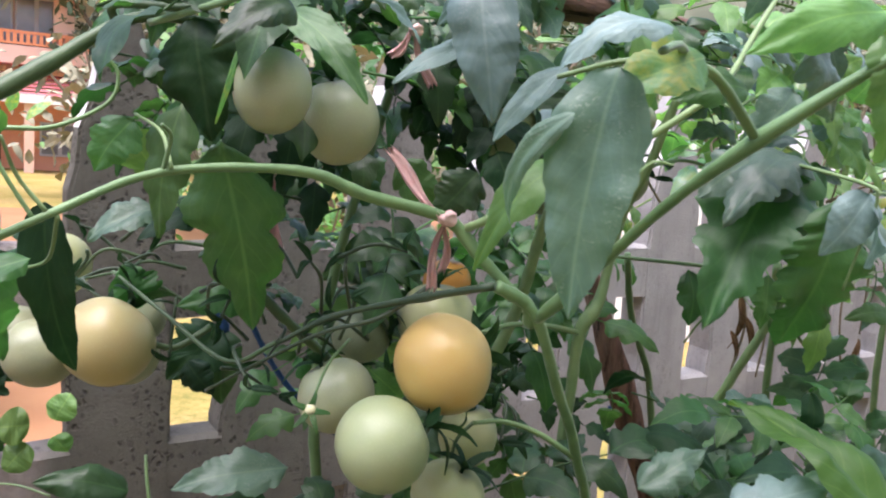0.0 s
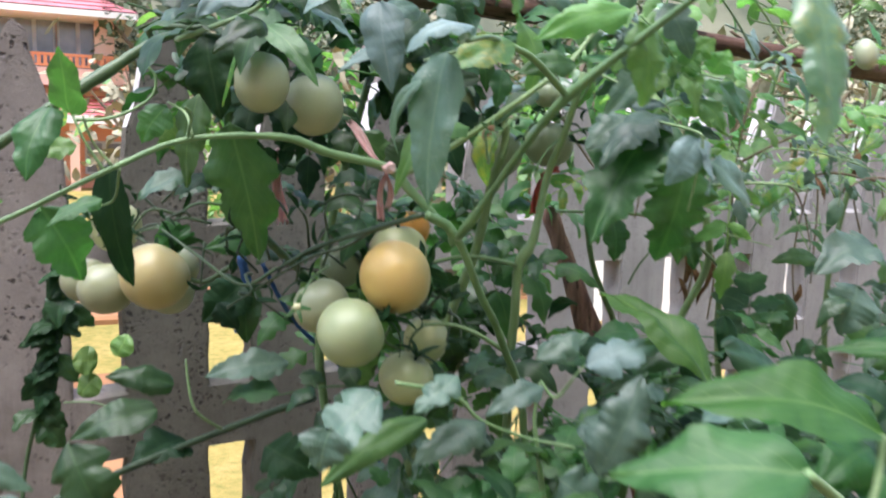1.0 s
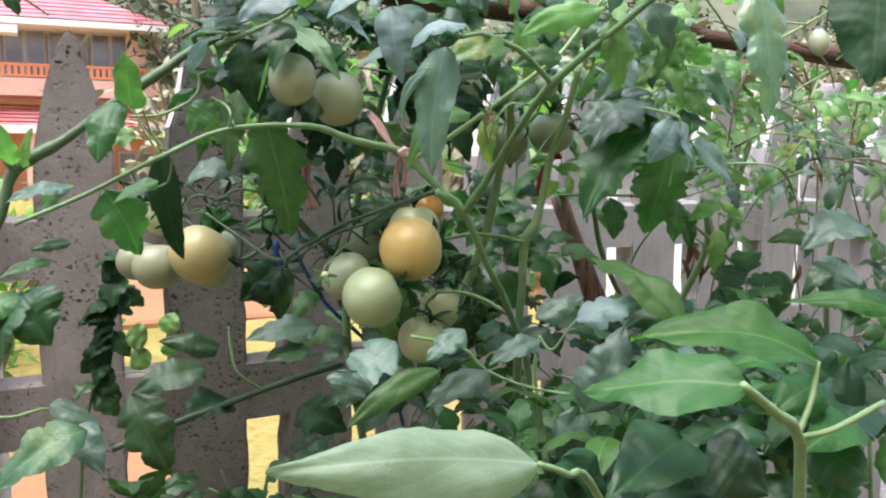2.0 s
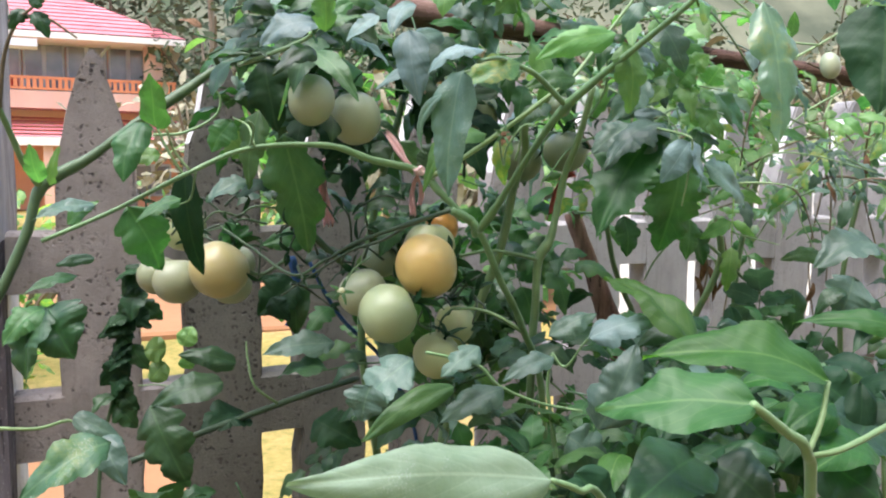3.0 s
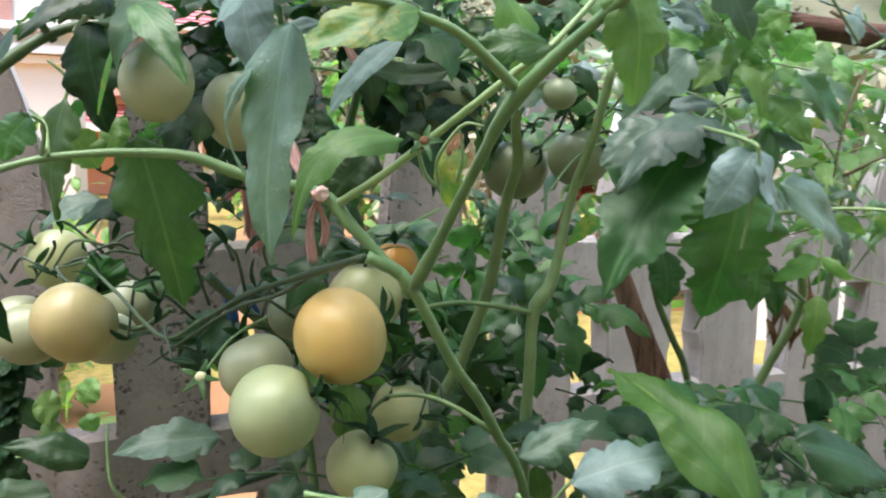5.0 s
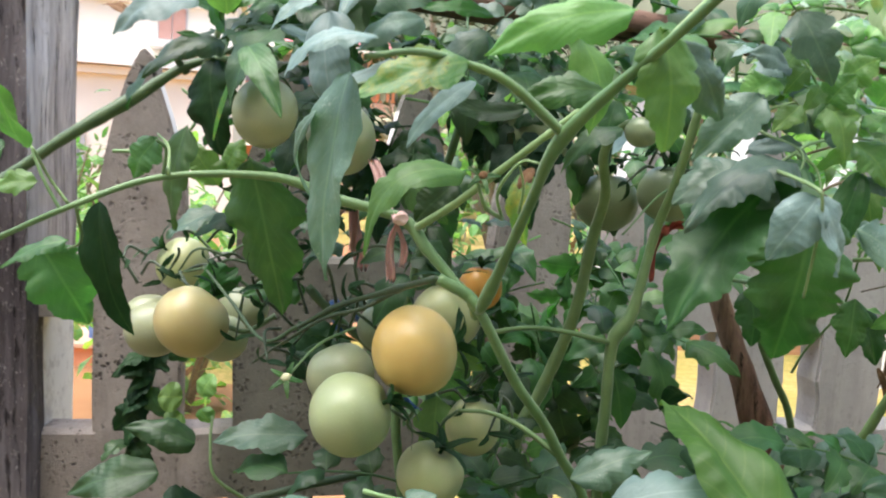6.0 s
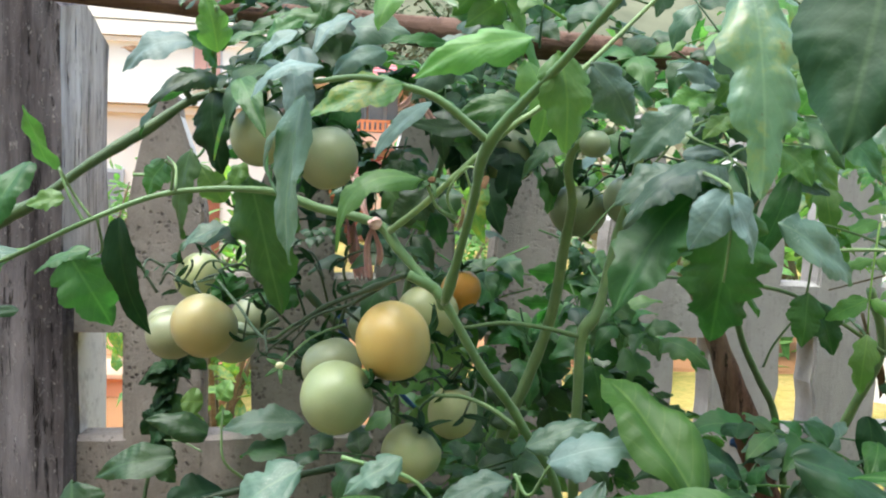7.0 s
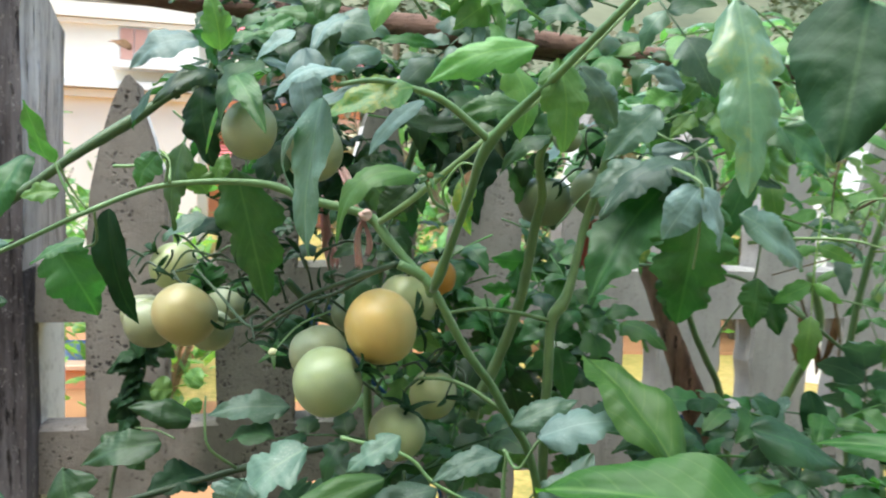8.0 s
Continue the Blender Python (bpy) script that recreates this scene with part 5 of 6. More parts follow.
leaf(vine, (0.208, 0.860, 0.924), (0.216, 0.850, 0.849), (-0.29, -0.88, 0.38), 0.048, LEAF_DARK, "smooth", fold=0.4)
leaf(vine, (0.207, 0.870, 0.919), (0.188, 0.880, 0.865), (-0.29, -0.88, 0.38), 0.045, LEAF_BRIGHT, fold=0.3)
stalk(vine, [(0.372, 0.370, 0.917), (0.382, 0.360, 0.906), (0.398, 0.340, 0.938), (0.443, 0.330, 0.943)], 0.0014, 0.0008, STEM_PALE)
stalk(vine, [(0.377, 0.380, 0.912), (0.376, 0.385, 0.881), (0.379, 0.380, 0.845), (0.380, 0.360, 0.781)], 0.0012, 0.0028, STEM_PALE)
stalk(vine, [(0.253, 0.380, 0.923), (0.301, 0.380, 0.909), (0.324, 0.380, 0.887), (0.364, 0.380, 0.868), (0.400, 0.360, 0.862)], 0.0016, 0.0014, STEM_PALE)
leaf(vine, (0.942, 0.550, 0.992), (0.834, 0.550, 0.965), (-0.19, -0.55, 0.81), 0.067, LEAF_PALE, sag=0.15)
leaf(vine, (0.858, 0.500, 0.956), (0.827, 0.500, 0.901), (-0.27, -0.80, 0.53), 0.063, LEAF_PALE)
leaf(vine, (0.945, 0.700, 0.909), (0.934, 0.700, 0.835), (-0.12, -0.99, 0.10), 0.051, LEAF_DARK, "smooth")
leaf(vine, (1.006, 0.700, 0.955), (0.916, 0.700, 0.957), (-0.24, -0.72, 0.65), 0.031, LEAF_MID)
leaf(vine, (0.583, 0.600, 1.030), (0.589, 0.600, 0.977), (-0.12, -0.99, 0.10), 0.033, LEAF_DARK)
leaf(vine, (0.682, 0.600, 1.025), (0.676, 0.600, 0.971), (-0.12, -0.99, 0.10), 0.036, LEAF_MID)
leaf(vine, (0.567, 0.420, 1.094), (0.643, 0.450, 1.051), (-0.02, -0.86, 0.52), 0.042, LEAF_PALE)
stalk(vine, [(0.568, 0.700, 1.028), (0.611, 0.620, 1.031), (0.643, 0.620, 1.028), (0.691, 0.630, 1.015), (0.774, 0.660, 0.972), (0.857, 0.700, 0.924)], 0.0019, 0.0023)
stalk(vine, [(0.694, 0.720, 0.928), (0.696, 0.700, 0.957), (0.706, 0.660, 1.006), (0.695, 0.620, 1.067)], 0.0014, 0.0011)
stalk(vine, [(0.800, 0.700, 1.020), (0.840, 0.740, 0.947), (0.827, 0.780, 0.857), (0.808, 0.800, 0.773), (0.796, 0.820, 0.508)], 0.0051, 0.0066, STEM_PALE)
stalk(vine, [(0.697, 0.840, 1.012), (0.725, 0.860, 0.937), (0.754, 0.870, 0.884), (0.784, 0.880, 0.829), (0.805, 0.880, 0.707)], 0.0043, 0.0051)

# ---- denser growth: whole compound leaves on their own stalks ----
def compound(plant, base, way, length, normal, material, pairs=3, seed=0, wide=0.36, slim=1.0):
    """A tomato leaf: a drooping stalk with paired leaflets and one at its end."""
    r = random.Random(seed)
    base, way, normal = Vector(base), Vector(way).normalized(), Vector(normal)
    side = way.cross(normal).normalized()
    up = side.cross(way)
    line = [base + way * (length * s) + up * (0.22 * length * s * (1 - 1.6 * s)) + side * (0.08 * length * math.sin(2 * s + seed)) for s in (0, 0.3, 0.6, 0.85)]
    bm = bmesh.new()
    tube(bm, line, 0.0013, 0.0007, 5, (), 3)
    run = spline(line, 6)
    uv = bm.loops.layers.uv.verify()
    for f in bm.faces:
        for loop in f.loops:
            loop[uv].uv = (0.5, 0.3)
    for k in range(pairs):
        at = run[min(len(run) - 1, int((0.35 + 0.6 * k / pairs) * len(run)))]
        for s in (-1, 1):
            d = (side * s + way * r.uniform(0.3, 0.9) + up * r.uniform(-0.5, 0.1)).normalized()
            size = length * wide * r.uniform(0.75, 1.15)
            m, _ = leaf_frame(at, at + d, up + side * r.uniform(-0.4, 0.4) + way * r.uniform(-0.2, 0.3))
            blade(bm, m, size, size * r.uniform(0.48, 0.66) * slim, r.choice(("tomato", "tomato", "tomato", "lobed")), r.uniform(0.1, 0.45), r.uniform(0.05, 0.22), 0.05, seed * 17 + k * 2 + s, 18, 2, r.uniform(0, 0.2))
    d = (way - 0.35 * up).normalized()
    size = length * wide * 1.35
    m, _ = leaf_frame(run[-1], run[-1] + d, up + side * r.uniform(-0.3, 0.3))
    blade(bm, m, size, size * 0.6 * slim, "lobed" if seed % 4 == 1 else "tomato", 0.25, 0.15, 0.05, seed * 17 + 9, 19, 2, 0.12)
    return smooth(part("leaf", bm, material, plant))


# a hole in the foliage beside the tie, with the fence's edge and the wall beyond showing through
# and another above the free picket, where the far house shows
GAPS = (((0.35, 0.46), (0.74, 0.95), (1.03, 1.18)), ((-0.2, 0.12), (0.6, 1.0), (1.07, 1.215)))


def thicket(plant, count, xs, ys, zs, materials, seed, length=(0.085, 0.15), slope=0.12, slim=1.0):
    """Compound leaves scattered through a stretch of the row; the row follows the fence."""
    r = random.Random(seed)
    for k in range(count):
        x, z = r.uniform(*xs), r.uniform(*zs)
        y = r.uniform(*ys) + slope * x
        way = (r.gauss(0, 0.9), r.gauss(-0.35, 0.5), r.gauss(-0.25, 0.5))
        up = (r.gauss(0, 0.35), r.gauss(-0.45, 0.3), 1.0)
        reach, material, pairs = r.uniform(*length), r.choice(materials), r.choice((2, 3, 3))
        mid = Vector((x, y, z)) + Vector(way).normalized() * 0.6 * reach
        if any(all(a < c < b for c, (a, b) in zip(mid, gap)) for gap in GAPS):
            continue
        compound(plant, (x, y, z), way, reach, up, material, pairs=pairs, seed=seed * 1000 + k, slim=slim)


DMP = (LEAF_DARK, LEAF_DARK, LEAF_DARK, LEAF_MID, LEAF_MID, LEAF_PALE)
back = thing("tomato_plant", "bushy tomato plant crowding against the fence rails", "plant")
for k, x in enumerate((0.3, 0.95, 1.2, 1.5)):
    stalk(back, [(x, 0.78 + 0.1 * x, 0.0), (x + 0.03, 0.74 + 0.1 * x, 0.5), (x - 0.02, 0.72 + 0.1 * x, 0.9), (x + 0.05, 0.7 + 0.1 * x, 1.25)], 0.007, 0.004)
thicket(back, 12, (0.27, 0.42), (0.71, 0.84), (0.86, 1.12), (LEAF_DARK, LEAF_MID, LEAF_BRIGHT), 21)
thicket(back, 24, (0.36, 0.56), (0.78, 0.87), (0.76, 1.1), (LEAF_DARK, LEAF_MID, LEAF_MID, LEAF_BRIGHT), 32)
thicket(back, 15, (0.1, 0.36), (0.54, 0.72), (1.22, 1.32), DMP, 22)
thicket(back, 16, (0.36, 0.58), (0.5, 0.72), (1.21, 1.31), DMP, 33)
# paler leaves on the right: backlight and haze put into their colours
thicket(back, 14, (0.58, 0.95), (0.58, 0.75), (1.14, 1.31), (LEAF_BRIGHT, LEAF_BRIGHT, LEAF_SHEEN, LEAF_PALE, LEAF_WAXY), 34)
thicket(back, 46, (0.66, 1.5), (0.5, 0.8), (1.06, 1.27), (LEAF_SHEEN, LEAF_BRIGHT, LEAF_SICK, LEAF_BRIGHT, LEAF_PALE), 23, slim=0.7)
thicket(back, 8, (1.15, 1.6), (0.55, 0.8), (0.86, 1.06), DMP, 24)
low = thing("tomato_plant", "low leafy tomato growth filling the bed beneath the fruit", "plant")
for k, x in enumerate((0.1, 0.4, 0.7, 1.0)):
    stalk(low, [(x, 0.6, 0.0), (x + 0.04, 0.58, 0.35), (x - 0.02, 0.55, 0.7)], 0.006, 0.003)
thicket(low, 70, (0.28, 1.2), (0.42, 0.72), (0.7, 0.88), DMP, 25)
thicket(low, 13, (-0.05, 0.3), (0.5, 0.7), (0.64, 0.76), DMP, 26)
thicket(low, 40, (0.3, 0.8), (0.3, 0.48), (0.74, 0.875), (LEAF_MID, LEAF_PALE, LEAF_DARK), 27)
thicket(low, 26, (0.75, 1.5), (0.3, 0.7), (0.7, 0.83), DMP, 28)
thicket(back, 15, (0.3, 0.56), (0.34, 0.55), (1.23, 1.37), (LEAF_SHEEN, LEAF_PALE, LEAF_BRIGHT, LEAF_BRIGHT), 31)

thicket(back, 9, (0.14, 0.3), (0.84, 0.88), (1.05, 1.22), (LEAF_DARK, LEAF_MID, LEAF_DEEP), 83, (0.07, 0.11))
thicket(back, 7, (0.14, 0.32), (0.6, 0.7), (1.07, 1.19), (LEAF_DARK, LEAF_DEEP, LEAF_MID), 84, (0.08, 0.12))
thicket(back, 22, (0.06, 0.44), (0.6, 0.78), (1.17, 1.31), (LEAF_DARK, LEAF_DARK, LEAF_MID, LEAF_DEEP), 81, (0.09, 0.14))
thicket(back, 16, (0.5, 1.1), (0.48, 0.6), (1.18, 1.3), (LEAF_SHEEN, LEAF_BRIGHT, LEAF_BRIGHT, LEAF_WAXY), 82, (0.07, 0.12), slim=0.8)


def tangle(plant, count, xs, ys, zs, seed):
    """Thin, criss-crossing side shoots and dry stalks."""
    r = random.Random(seed)
    for k in range(count):
        a = Vector((r.uniform(*xs), r.uniform(*ys), r.uniform(*zs)))
        d = Vector((r.gauss(0, 1), r.gauss(0, 0.3), r.gauss(-0.3, 0.8))).normalized() * r.uniform(0.08, 0.2)
        bow = Vector((r.gauss(0, 1), r.gauss(0, 0.5), r.gauss(0.4, 0.6))) * 0.02
        stalk(plant, [a, a + d * 0.35 + bow, a + d * 0.7 + bow, a + d], r.uniform(0.0013, 0.0022), 0.0008, r.choice((STEM, STEM_PALE, STEM_PALE, STEM_DRY)), sides=6)


tangle(back, 26, (0.75, 1.4), (0.6, 0.82), (0.98, 1.24), 71)
tangle(back, 22, (0.52, 1.0), (0.5, 0.68), (1.06, 1.25), 72)
thicket(back, 30, (0.74, 1.4), (0.6, 0.8), (0.99, 1.15), (LEAF_MID, LEAF_BRIGHT, LEAF_SICK, LEAF_SHEEN, LEAF_PALE), 35, (0.06, 0.1), slim=0.7)
thicket(back, 7, (0.42, 0.57), (0.76, 0.82), (0.95, 1.15), (LEAF_DARK, LEAF_MID, LEAF_BRIGHT), 36, (0.12, 0.17))
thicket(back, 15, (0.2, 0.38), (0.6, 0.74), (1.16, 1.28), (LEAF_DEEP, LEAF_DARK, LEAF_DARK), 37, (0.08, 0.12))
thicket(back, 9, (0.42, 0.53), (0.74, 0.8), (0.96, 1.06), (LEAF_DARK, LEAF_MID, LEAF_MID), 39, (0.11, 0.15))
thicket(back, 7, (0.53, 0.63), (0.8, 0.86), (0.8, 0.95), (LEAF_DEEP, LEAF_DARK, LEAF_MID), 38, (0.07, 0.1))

thicket(low, 9, (0.54, 0.72), (0.42, 0.54), (0.8, 0.87), (LEAF_MID, LEAF_SHEEN, LEAF_PALE), 40, (0.09, 0.13))


def truss(plant, at, count, reach, seed):
    """The dark, thin stalks and long sepals among a cluster of fruit."""
    r = random.Random(seed)
    for k in range(count):
        a = Vector(at) + Vector((r.gauss(0, 1), r.gauss(0, 0.5), r.gauss(0, 0.8))) * reach * 0.5
        b = a + Vector((r.gauss(0, 1), r.gauss(-0.3, 0.5), r.gauss(0.1, 0.8))).normalized() * reach * r.uniform(0.5, 1.1)
        c = (a + b) / 2 + Vector((r.uniform(-1, 1), r.uniform(-1, 1), 1)) * reach * 0.16
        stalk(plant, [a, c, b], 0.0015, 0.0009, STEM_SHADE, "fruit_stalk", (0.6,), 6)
        for j in range(2):
            d = Vector((r.gauss(0, 1), r.gauss(-0.3, 0.6), r.gauss(0, 0.8))).normalized() * r.uniform(0.012, 0.024)
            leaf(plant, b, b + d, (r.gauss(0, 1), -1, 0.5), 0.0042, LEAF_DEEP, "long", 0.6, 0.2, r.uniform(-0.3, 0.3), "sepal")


truss(vine, (0.1, 0.66, 1.02), 12, 0.05, 1)
truss(vine, (0.19, 0.6, 0.99), 14, 0.06, 2)
truss(vine, (0.25, 0.55, 1.01), 10, 0.05, 3)
truss(vine, (0.325, 0.54, 0.935), 12, 0.04, 4)
truss(vine, (0.5, 0.62, 1.13), 8, 0.04, 5)


def flower_bud(plant, at, size, material, name):
    bm = bmesh.new()
    bmesh.ops.create_uvsphere(bm, u_segments=12, v_segments=8, radius=size)
    for v in bm.verts:
        v.co.z *= 1.15
        v.co += 0.25 * size * noise.noise_vector(v.co * (1.3 / size))
    ob = smooth(part(name, bm, material, plant))
    ob.matrix_world = pose(*at, 30, 20, 0)
    for k in range(5):
        a = 1.26 * k
        d = Vector((math.cos(a), math.sin(a) * 0.5 - 0.3, math.sin(a))) * size * 3.2
        leaf(plant, at, Vector(at) + d, (0, -1, 0.4), size * 0.8, LEAF_MID, "long", 0.5, 0.15, name="sepal")
    return ob


flower_bud(vine, (0.195, 0.468, 0.967), 0.0038, PETAL, "bud")
flower_bud(vine, (0.309, 0.346, 1.114), 0.003, DRY, "withered_flower")

stalk(back, [(1.143, 0.850, 1.270), (1.139, 0.860, 1.130), (1.174, 0.870, 1.040), (1.183, 0.880, 0.885)], 0.0022, 0.0014, STEM_DRY)
stalk(back, [(1.188, 0.800, 1.214), (1.194, 0.820, 1.071), (1.256, 0.840, 0.948)], 0.0022, 0.0014, STEM_DRY)
stalk(back, [(1.141, 0.900, 1.272), (1.194, 0.900, 1.142), (1.160, 0.900, 0.936), (1.181, 0.900, 0.798)], 0.0022, 0.0014, STEM_DRY)
stalk(back, [(0.848, 0.800, 0.982), (0.863, 0.800, 0.927), (0.847, 0.800, 0.864)], 0.0022, 0.0014, STEM_DRY)
stalk(back, [(0.907, 0.820, 0.980), (0.921, 0.820, 0.914), (0.913, 0.820, 0.848)], 0.0022, 0.0014, STEM_DRY)
stalk(back, [(0.821, 0.700, 1.266), (0.953, 0.720, 1.217), (1.088, 0.740, 1.134)], 0.0022, 0.0014, STEM_DRY)
stalk(back, [(1.106, 0.700, 1.071), (1.026, 0.720, 1.080), (0.947, 0.740, 1.046)], 0.0022, 0.0014, STEM_DRY)
leaf(back, (0.849, 0.800, 0.964), (0.846, 0.800, 0.892), (-0.04, -0.98, 0.19), 0.013, DRY, "long", fold=0.6, curl=0.2)
leaf(back, (0.863, 0.800, 0.937), (0.879, 0.800, 0.872), (-0.04, -0.98, 0.19), 0.011, DRY, "long", fold=0.6, curl=0.2)
leaf(back, (0.898, 0.800, 0.954), (0.895, 0.800, 0.885), (-0.04, -0.98, 0.19), 0.012, DRY, "long", fold=0.6, curl=0.2)
leaf(back, (0.840, 0.800, 0.919), (0.858, 0.800, 0.868), (-0.04, -0.98, 0.19), 0.009, DRY, "long", fold=0.6, curl=0.2)
leaf(back, (1.079, 0.800, 0.900), (1.058, 0.800, 0.852), (-0.04, -0.98, 0.19), 0.011, DRY, "long", fold=0.6, curl=0.2)
leaf(back, (1.176, 0.800, 1.119), (1.169, 0.800, 1.042), (-0.04, -0.98, 0.19), 0.014, DRY, "long", fold=0.6, curl=0.2)
leaf(back, (1.094, 0.800, 1.071), (1.121, 0.800, 1.023), (-0.04, -0.98, 0.19), 0.010, DRY, "long", fold=0.6, curl=0.2)
leaf(back, (0.557, 0.800, 1.299), (0.548, 0.800, 1.267), (-0.04, -0.98, 0.19), 0.009, DRY, "long", fold=0.6, curl=0.2)
# ---- the pepper plant in front ----
pepper = thing("pepper_plant", "leafy pepper plant with large glossy pointed leaves", "plant")
leaf(pepper, (0.252, 0.127, 0.900), (0.090, 0.100, 0.941), (-0.22, -0.64, 0.73), 0.047, PEPPER_PALE, "pepper", fold=0.15, sag=0.05)
leaf(pepper, (0.460, 0.130, 0.944), (0.360, 0.200, 0.957), (-0.27, -0.36, 0.89), 0.058, PEPPER_LEAF, "pepper", fold=0.32, sag=0.14, twist=0.0)
leaf(pepper, (0.376, 0.100, 0.944), (0.299, 0.160, 0.926), (-0.24, -0.45, 0.86), 0.057, PEPPER_SOFT, "pepper", fold=0.22, sag=0.08, twist=0.0)
leaf(pepper, (0.468, 0.287, 0.930), (0.430, 0.382, 0.983), (0.19, -0.42, 0.89), 0.058, PEPPER_LEAF, "pepper", fold=0.9, twist=0.0)
leaf(pepper, (0.611, 0.200, 0.957), (0.538, 0.250, 0.952), (-0.22, -0.64, 0.73), 0.028, PEPPER_LEAF, "pepper", sag=0.15)
leaf(pepper, (0.395, 0.120, 0.933), (0.426, 0.200, 0.896), (-0.27, -0.80, 0.54), 0.027, PEPPER_LEAF, "pepper")
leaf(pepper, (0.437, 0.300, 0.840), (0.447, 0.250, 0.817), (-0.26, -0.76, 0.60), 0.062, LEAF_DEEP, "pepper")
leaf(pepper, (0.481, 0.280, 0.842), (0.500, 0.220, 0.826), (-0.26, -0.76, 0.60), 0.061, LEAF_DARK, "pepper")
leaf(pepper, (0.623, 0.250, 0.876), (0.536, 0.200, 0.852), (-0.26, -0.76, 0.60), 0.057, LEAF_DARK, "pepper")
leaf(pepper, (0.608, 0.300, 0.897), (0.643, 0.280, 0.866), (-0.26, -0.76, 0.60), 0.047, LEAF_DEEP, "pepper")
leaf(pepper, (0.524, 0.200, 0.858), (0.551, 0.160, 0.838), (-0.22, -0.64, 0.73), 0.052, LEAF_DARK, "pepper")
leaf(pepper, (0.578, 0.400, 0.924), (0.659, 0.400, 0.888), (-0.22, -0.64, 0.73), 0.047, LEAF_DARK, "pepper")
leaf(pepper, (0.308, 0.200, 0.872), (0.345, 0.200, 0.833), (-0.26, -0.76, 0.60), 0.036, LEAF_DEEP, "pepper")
leaf(pepper, (0.384, 0.170, 0.885), (0.294, 0.130, 0.875), (-0.25, -0.62, 0.74), 0.058, LEAF_DARK, "pepper", fold=0.25, sag=0.12)
leaf(pepper, (0.414, 0.190, 0.871), (0.445, 0.150, 0.848), (-0.25, -0.62, 0.74), 0.060, LEAF_DARK, "pepper", fold=0.25, sag=0.12)
leaf(pepper, (0.536, 0.200, 0.903), (0.469, 0.190, 0.890), (-0.25, -0.62, 0.74), 0.040, PEPPER_LEAF, "pepper", fold=0.25, sag=0.12)
leaf(pepper, (0.570, 0.200, 0.868), (0.478, 0.170, 0.870), (-0.25, -0.62, 0.74), 0.045, PEPPER_LEAF, "pepper", fold=0.25, sag=0.12)
stalk(pepper, [(0.373, 0.100, 0.944), (0.404, 0.105, 0.922), (0.426, 0.110, 0.905), (0.451, 0.130, 0.847), (0.527, 0.200, 0.514)], 0.0028, 0.0045, STEM_PALE)
stalk(pepper, [(0.460, 0.130, 0.944), (0.446, 0.120, 0.921), (0.428, 0.112, 0.901)], 0.0018, 0.0022, STEM_PALE)
stalk(pepper, [(0.428, 0.112, 0.901), (0.456, 0.110, 0.904), (0.510, 0.120, 0.914)], 0.002, 0.0022, STEM_PALE)
stalk(pepper, [(0.252, 0.127, 0.900), (0.272, 0.130, 0.890), (0.309, 0.150, 0.859), (0.437, 0.200, 0.637)], 0.0018, 0.003, STEM_PALE)

# ---- poles, stakes and ties ----
def rough_pole(name, a, b, r0, r1, material, label, category, seed=0, bend=0.35):
    """A crooked natural pole with knots."""
    r = random.Random(seed)
    a, b = Vector(a), Vector(b)
    pts = [a.lerp(b, i / 6) + Vector((r.uniform(-1, 1), r.uniform(-1, 1), r.uniform(-1, 1))) * r0 * bend for i in range(7)]
    bm = bmesh.new()
    tube(bm, pts, r0, r1, 12, (0.2, 0.55, 0.8), 8, 0.05)
    ob = smooth(part(name, bm, material))
    return tagged(ob, label, category)


rough_pole("pole", (-0.12, 0.702, 1.314), (2.3, 0.665, 1.14), 0.0115, 0.0135, POLE_WOOD, "slim reddish-brown pole lying across above the plants", "pole", 3)
rough_pole("stake", (0.676, 0.915, 1.015), (1.036, 0.79, 0.0), 0.0135, 0.016, STAKE_WOOD, "split brown wooden stake leaning by the fence", "stake", 5, 0.12)


def cloth_tie(at, drops, material, label):
    """A torn strip knotted round a stem, with its ends hanging."""
    t = thing("cloth_tie", label, "tie", at, "cloth ties")
    bm = bmesh.new()
    bmesh.ops.create_uvsphere(bm, u_segments=14, v_segments=8, radius=0.0042)
    for v in bm.verts:
        v.co = Vector((v.co.x * 1.25, v.co.y, v.co.z * 0.85)) + 0.003 * noise.noise_vector(v.co * 330)
    rest(smooth(part("knot", bm, material)), t).matrix_world = Matrix.Translation(at)
    for k, (end, wide) in enumerate(drops):
        m, length = leaf_frame(at, end, (-0.2, -1, 0.2))
        bm = bmesh.new()
        rows = []
        for i in range(15):
            s = i / 14
            w = wide * (0.3 + 0.7 * min(1, 1.8 * s)) * (1 + 0.12 * math.sin(9 * s + k))
            fray = 0.06 if i == 14 else 0.0
            rows.append([bm.verts.new((w * f + 0.003 * math.sin(4 * s + 2 * k), length * (s + fray * math.sin(17 * f + k)),
                                       0.22 * wide * math.cos(11 * f + 3 * s + k))) for f in (-0.5, -0.36, -0.22, -0.08, 0.08, 0.22, 0.36, 0.5)])
        for a, b in zip(rows, rows[1:]):
            for j in range(7):
                bm.faces.new((a[j], a[j + 1], b[j + 1], b[j]))
        bmesh.ops.solidify(bm, geom=bm.faces[:], thickness=0.0006)
        rest(smooth(part("strip", bm, material)), t).matrix_world = m
    return t


cloth_tie((0.228, 0.735, 1.092), [((0.236, 0.75, 1.012), 0.014), ((0.226, 0.745, 1.03), 0.009), ((0.21, 0.735, 1.062), 0.007), ((0.25, 0.72, 1.112), 0.009)], CLOTH, "faded pink cloth strip tied round a stem, frayed ends hanging")
